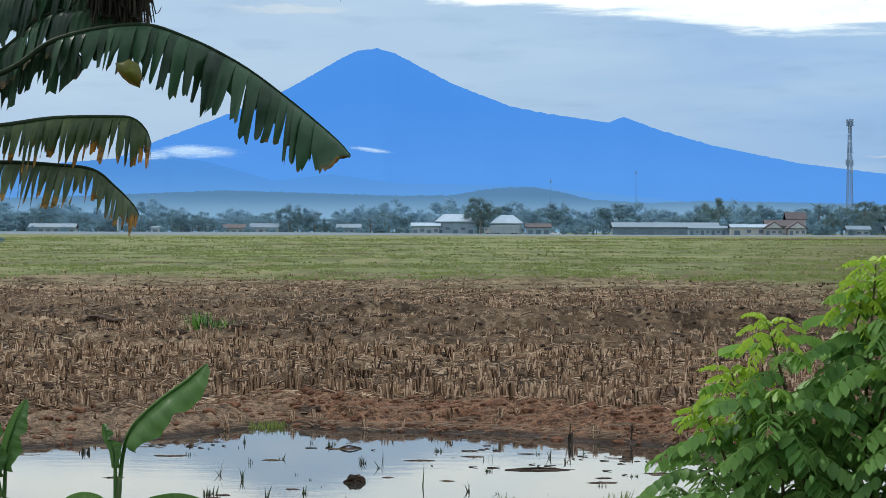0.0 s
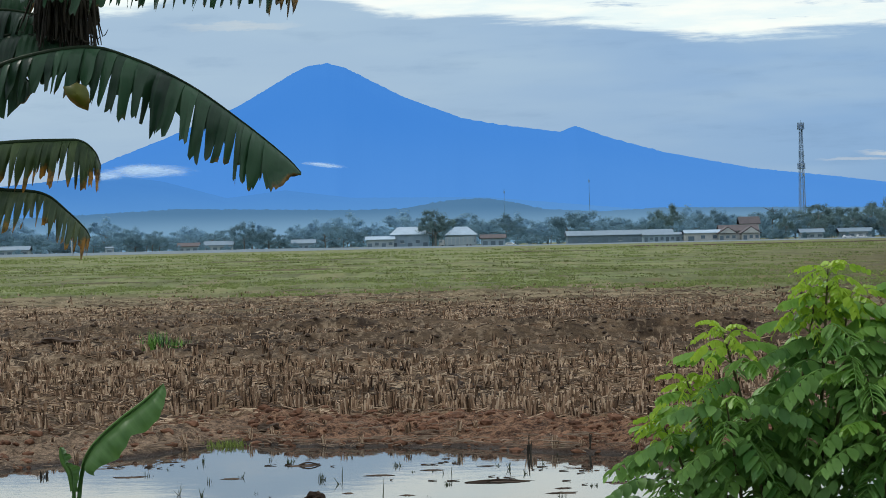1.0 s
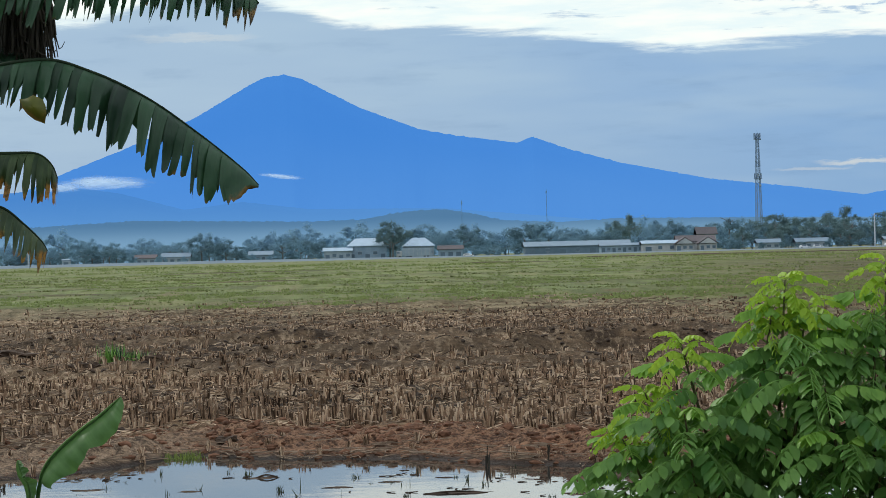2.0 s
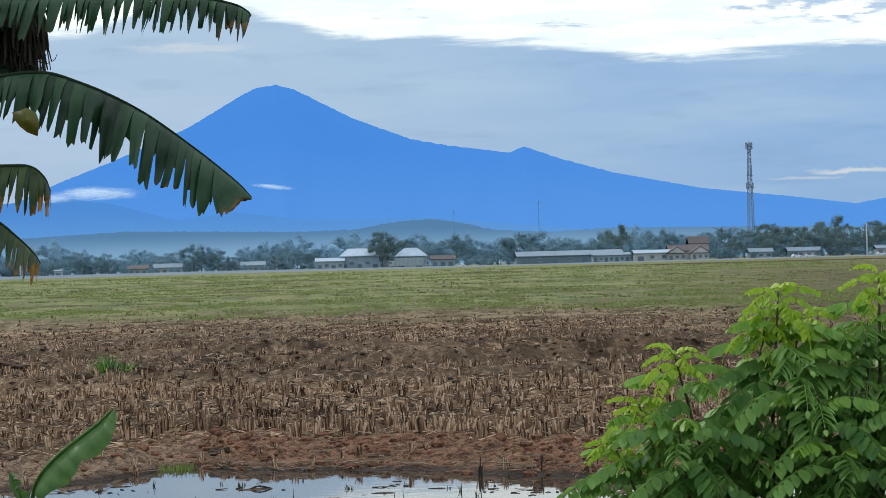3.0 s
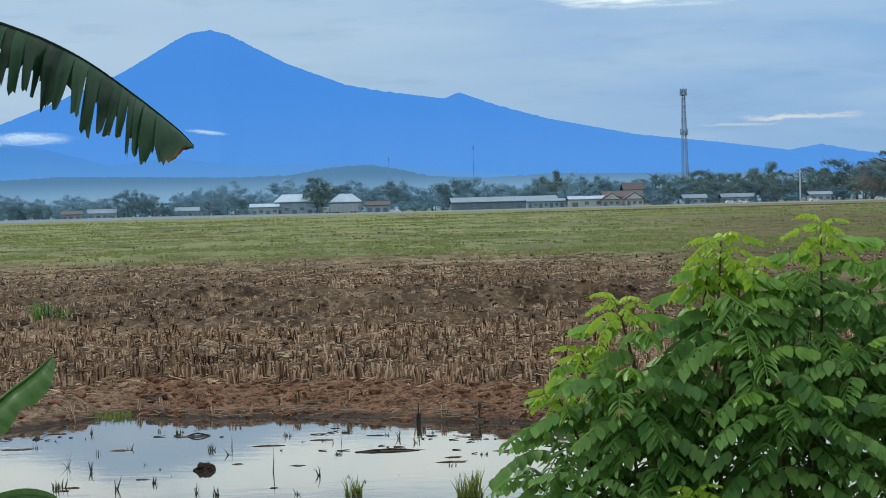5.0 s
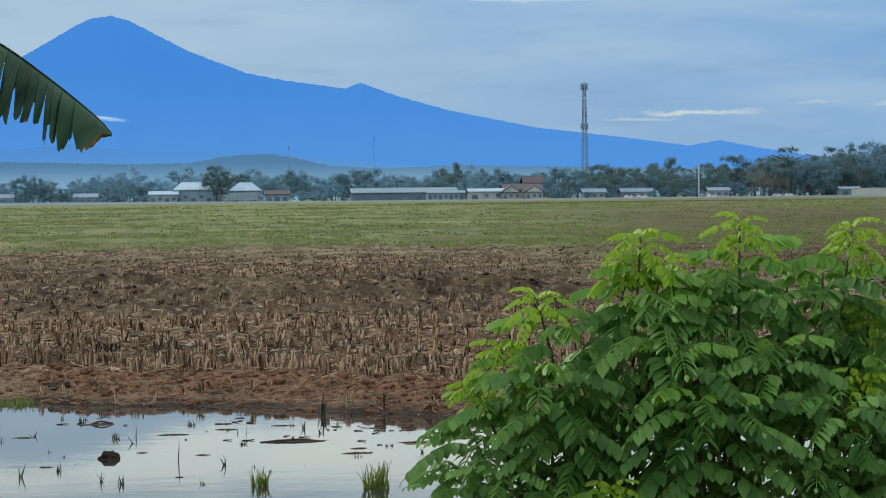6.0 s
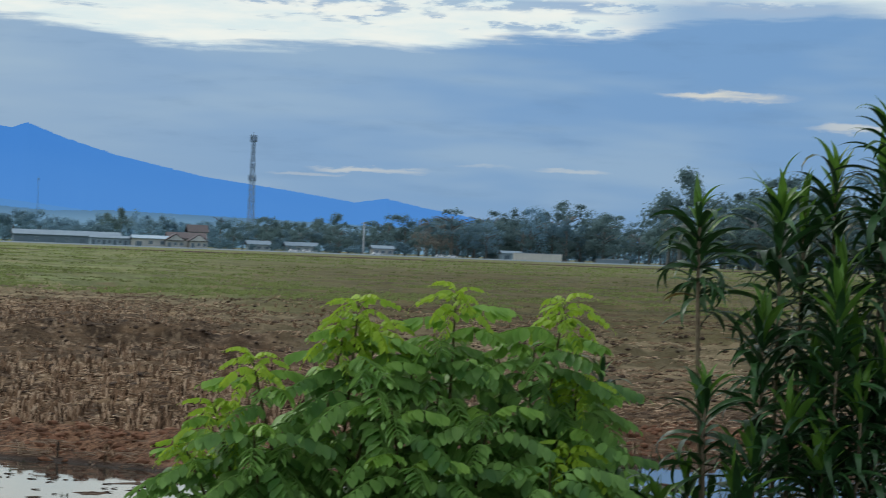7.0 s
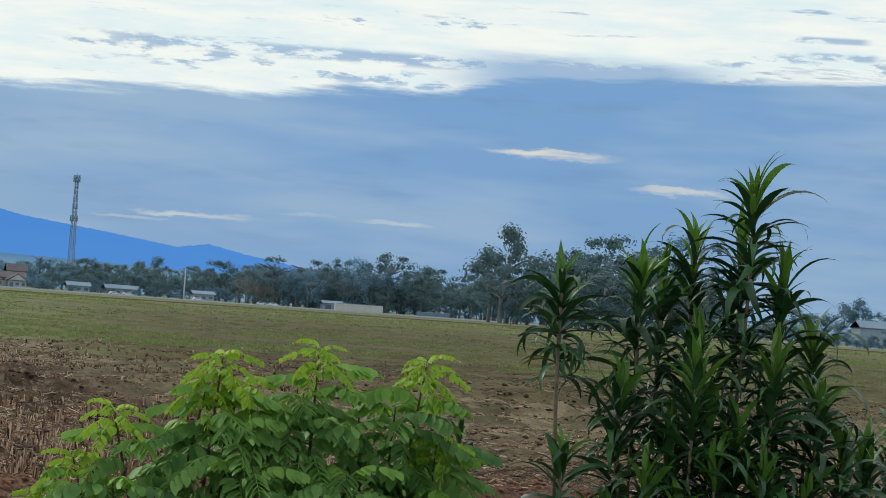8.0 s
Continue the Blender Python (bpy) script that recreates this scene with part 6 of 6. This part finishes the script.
part("torn_lobe", mesh("torn_lobe", v, f, (ban_yellow,), u, smooth=True), banana, Matrix.Translation(Vector((-1.333, 10.80, 2.672)) - banana.matrix_basis.translation), "yellowed torn lobe of leaf")


def dead_leaf(root, at, tall, wide, seed):
    """A dead leaf collapsed along the stem: a bundle of dark curled strips."""
    g = random.Random(seed)
    v, f = [], []
    for _ in range(150):
        a, q = g.uniform(0, 6.283), wide * g.random() ** 0.6
        x, y = q * math.cos(a), q * math.sin(a)
        top, low = tall * g.uniform(0.5, 1.0), tall * abs(g.gauss(0.0, 0.3))
        sway = g.gauss(0, 0.35 * wide)
        line = smooth_line([(x * 0.5, y * 0.5, top), (x + 0.4 * sway, y, 0.5 * (top + low)), (x * 1.3 + sway, y + g.gauss(0, 0.03), low), (x * 1.3 + sway + g.gauss(0, 0.02), y, low - g.uniform(-0.02, 0.03))], 8)
        vv, ff = tube(line, np.linspace(0.010, 0.0015, 8) * g.uniform(0.4, 1.6), 4)
        base = len(v)
        v += vv
        f += [tuple(i + base for i in q_) for q_ in ff]
    part("dead_leaf", mesh("dead_leaf", v, f, (dead_mat,), smooth=True), root, Matrix.Translation(Vector(at) - root.matrix_basis.translation), "dark dead leaf hanging in shreds")


dead_leaf(banana, (-1.36, 11.2, 2.86), 0.6, 0.06, 1)
dead_leaf(banana, (-1.47, 11.2, 2.90), 0.6, 0.09, 2)


def young_leaf(root, knots, wide, seed, turn, rolled=0.0):
    """A young banana leaf: one half hangs open with a rippled margin, the other is still rolled up along the midrib."""
    line = smooth_line(knots, 64)
    origin = np.array(root.matrix_basis.translation)
    v, f = tube(line - origin, np.linspace(0.018, 0.004, 64), 6)
    leaf = part("leaf", mesh("midrib", v, f, (ban_new,), [(0, 0)] * len(v), smooth=True), root)
    verts, faces, uvs = [], [], []
    t = np.gradient(line, axis=0)
    cells = 12
    for i in range(64):
        u = i / 63
        if u < 0.2:
            continue
        k = (u - 0.2) / 0.8
        w_ = wide * math.sin(math.pi * min(1, 0.16 + 0.84 * k)) ** 0.6
        tan = t[i] / np.linalg.norm(t[i])
        out = np.array(turn, float)
        out -= tan * (out @ tan)
        out /= np.linalg.norm(out)
        up = np.cross(tan, out)
        up *= 1.0 if up[1] < 0 else -1.0
        for j in range(cells + 1):
            s_ = -1.0 + 2.0 * j / cells
            if s_ < 0:
                reach_ = w_ * (1 - 0.72 * rolled)
                bend = rolled * 2.6 * -s_
                across = -reach_ * (math.sin(bend) / max(0.4, rolled * 2.6) if rolled else -s_)
                lift = reach_ * ((1 - math.cos(bend)) / max(0.4, rolled * 2.6) if rolled else 0.35 * s_ * s_)
            else:
                across, lift = w_ * s_ * 1.25, w_ * (0.55 * math.sin(2.2 * s_))
                lift += 0.20 * w_ * s_ * s_ * math.sin(24 * u + seed) + 0.10 * w_ * s_ * math.sin(57 * u)
                across *= 1 + 0.08 * math.sin(17 * u + 1) + 0.03 * math.sin(41 * u)
            verts.append(line[i] - origin + out * across + up * lift)
            uvs.append((u, abs(s_)))
    n_ = cells + 1
    rows = len(verts) // n_
    faces = [(i * n_ + j, i * n_ + j + 1, (i + 1) * n_ + j + 1, (i + 1) * n_ + j) for i in range(rows - 1) for j in range(cells)]
    part("blade", mesh("blade", verts, faces, (ban_new,), uvs, smooth=True), leaf)


def young_banana(x, y, z, leaves, label, tall):
    root = empty("young_banana", pose(x, y, z), label, "banana plant", "young banana plants")
    v, f = tube(smooth_line([(0, 0, -0.1), (0.0, 0, tall * 0.5), (0.02, 0, tall)], 8), np.linspace(0.035, 0.018, 8), 10)
    part("pseudostem", mesh("pseudostem", v, f, (young_stem,), smooth=True), root)
    for knots, wide, turn, rolled in leaves:
        young_leaf(root, knots, wide, 1, turn, rolled)
    return root


young_banana(-2.30, 18.0, -0.3, (
    ([(-2.29, 18.0, 0.1), (-2.26, 18.0, 0.40), (-2.20, 17.95, 0.57), (-2.10, 17.95, 0.69), (-1.96, 17.95, 0.81), (-1.81, 17.95, 0.92), (-1.72, 17.95, 1.0), (-1.66, 17.95, 1.06)], 0.165, (0.75, -0.35, -0.6), 1.0),
    ([(-2.31, 18.0, 0.1), (-2.32, 18.0, 0.42), (-2.37, 18.0, 0.54), (-2.40, 18.0, 0.63)], 0.09, (0.6, -0.4, -0.3), 0.7),
    ([(-2.29, 17.9, 0.0), (-2.15, 17.8, 0.04), (-2.02, 17.75, 0.09), (-1.85, 17.7, 0.12), (-1.70, 17.7, 0.10), (-1.60, 17.7, 0.05)], 0.07, (0.1, -0.5, -0.9), 0.4),
    ([(-2.31, 17.9, 0.0), (-2.42, 17.8, 0.09), (-2.56, 17.75, 0.10), (-2.70, 17.7, 0.03)], 0.09, (-0.1, -0.5, -0.9), 0.4)), "young banana shoot with one half-rolled bright leaf", 0.55)
young_banana(-3.1, 18.0, -0.3, (
    ([(-3.1, 18.0, 0.1), (-3.08, 18.0, 0.40), (-3.02, 18.0, 0.62), (-2.94, 18.0, 0.80)], 0.11, (0.7, -0.4, -0.4), 0.6),
    ([(-3.12, 18.0, 0.1), (-3.18, 18.0, 0.45), (-3.22, 18.0, 0.80)], 0.12, (0.7, -0.4, -0.2), 0.3)), "young banana shoot at the pond's near edge", 0.4)
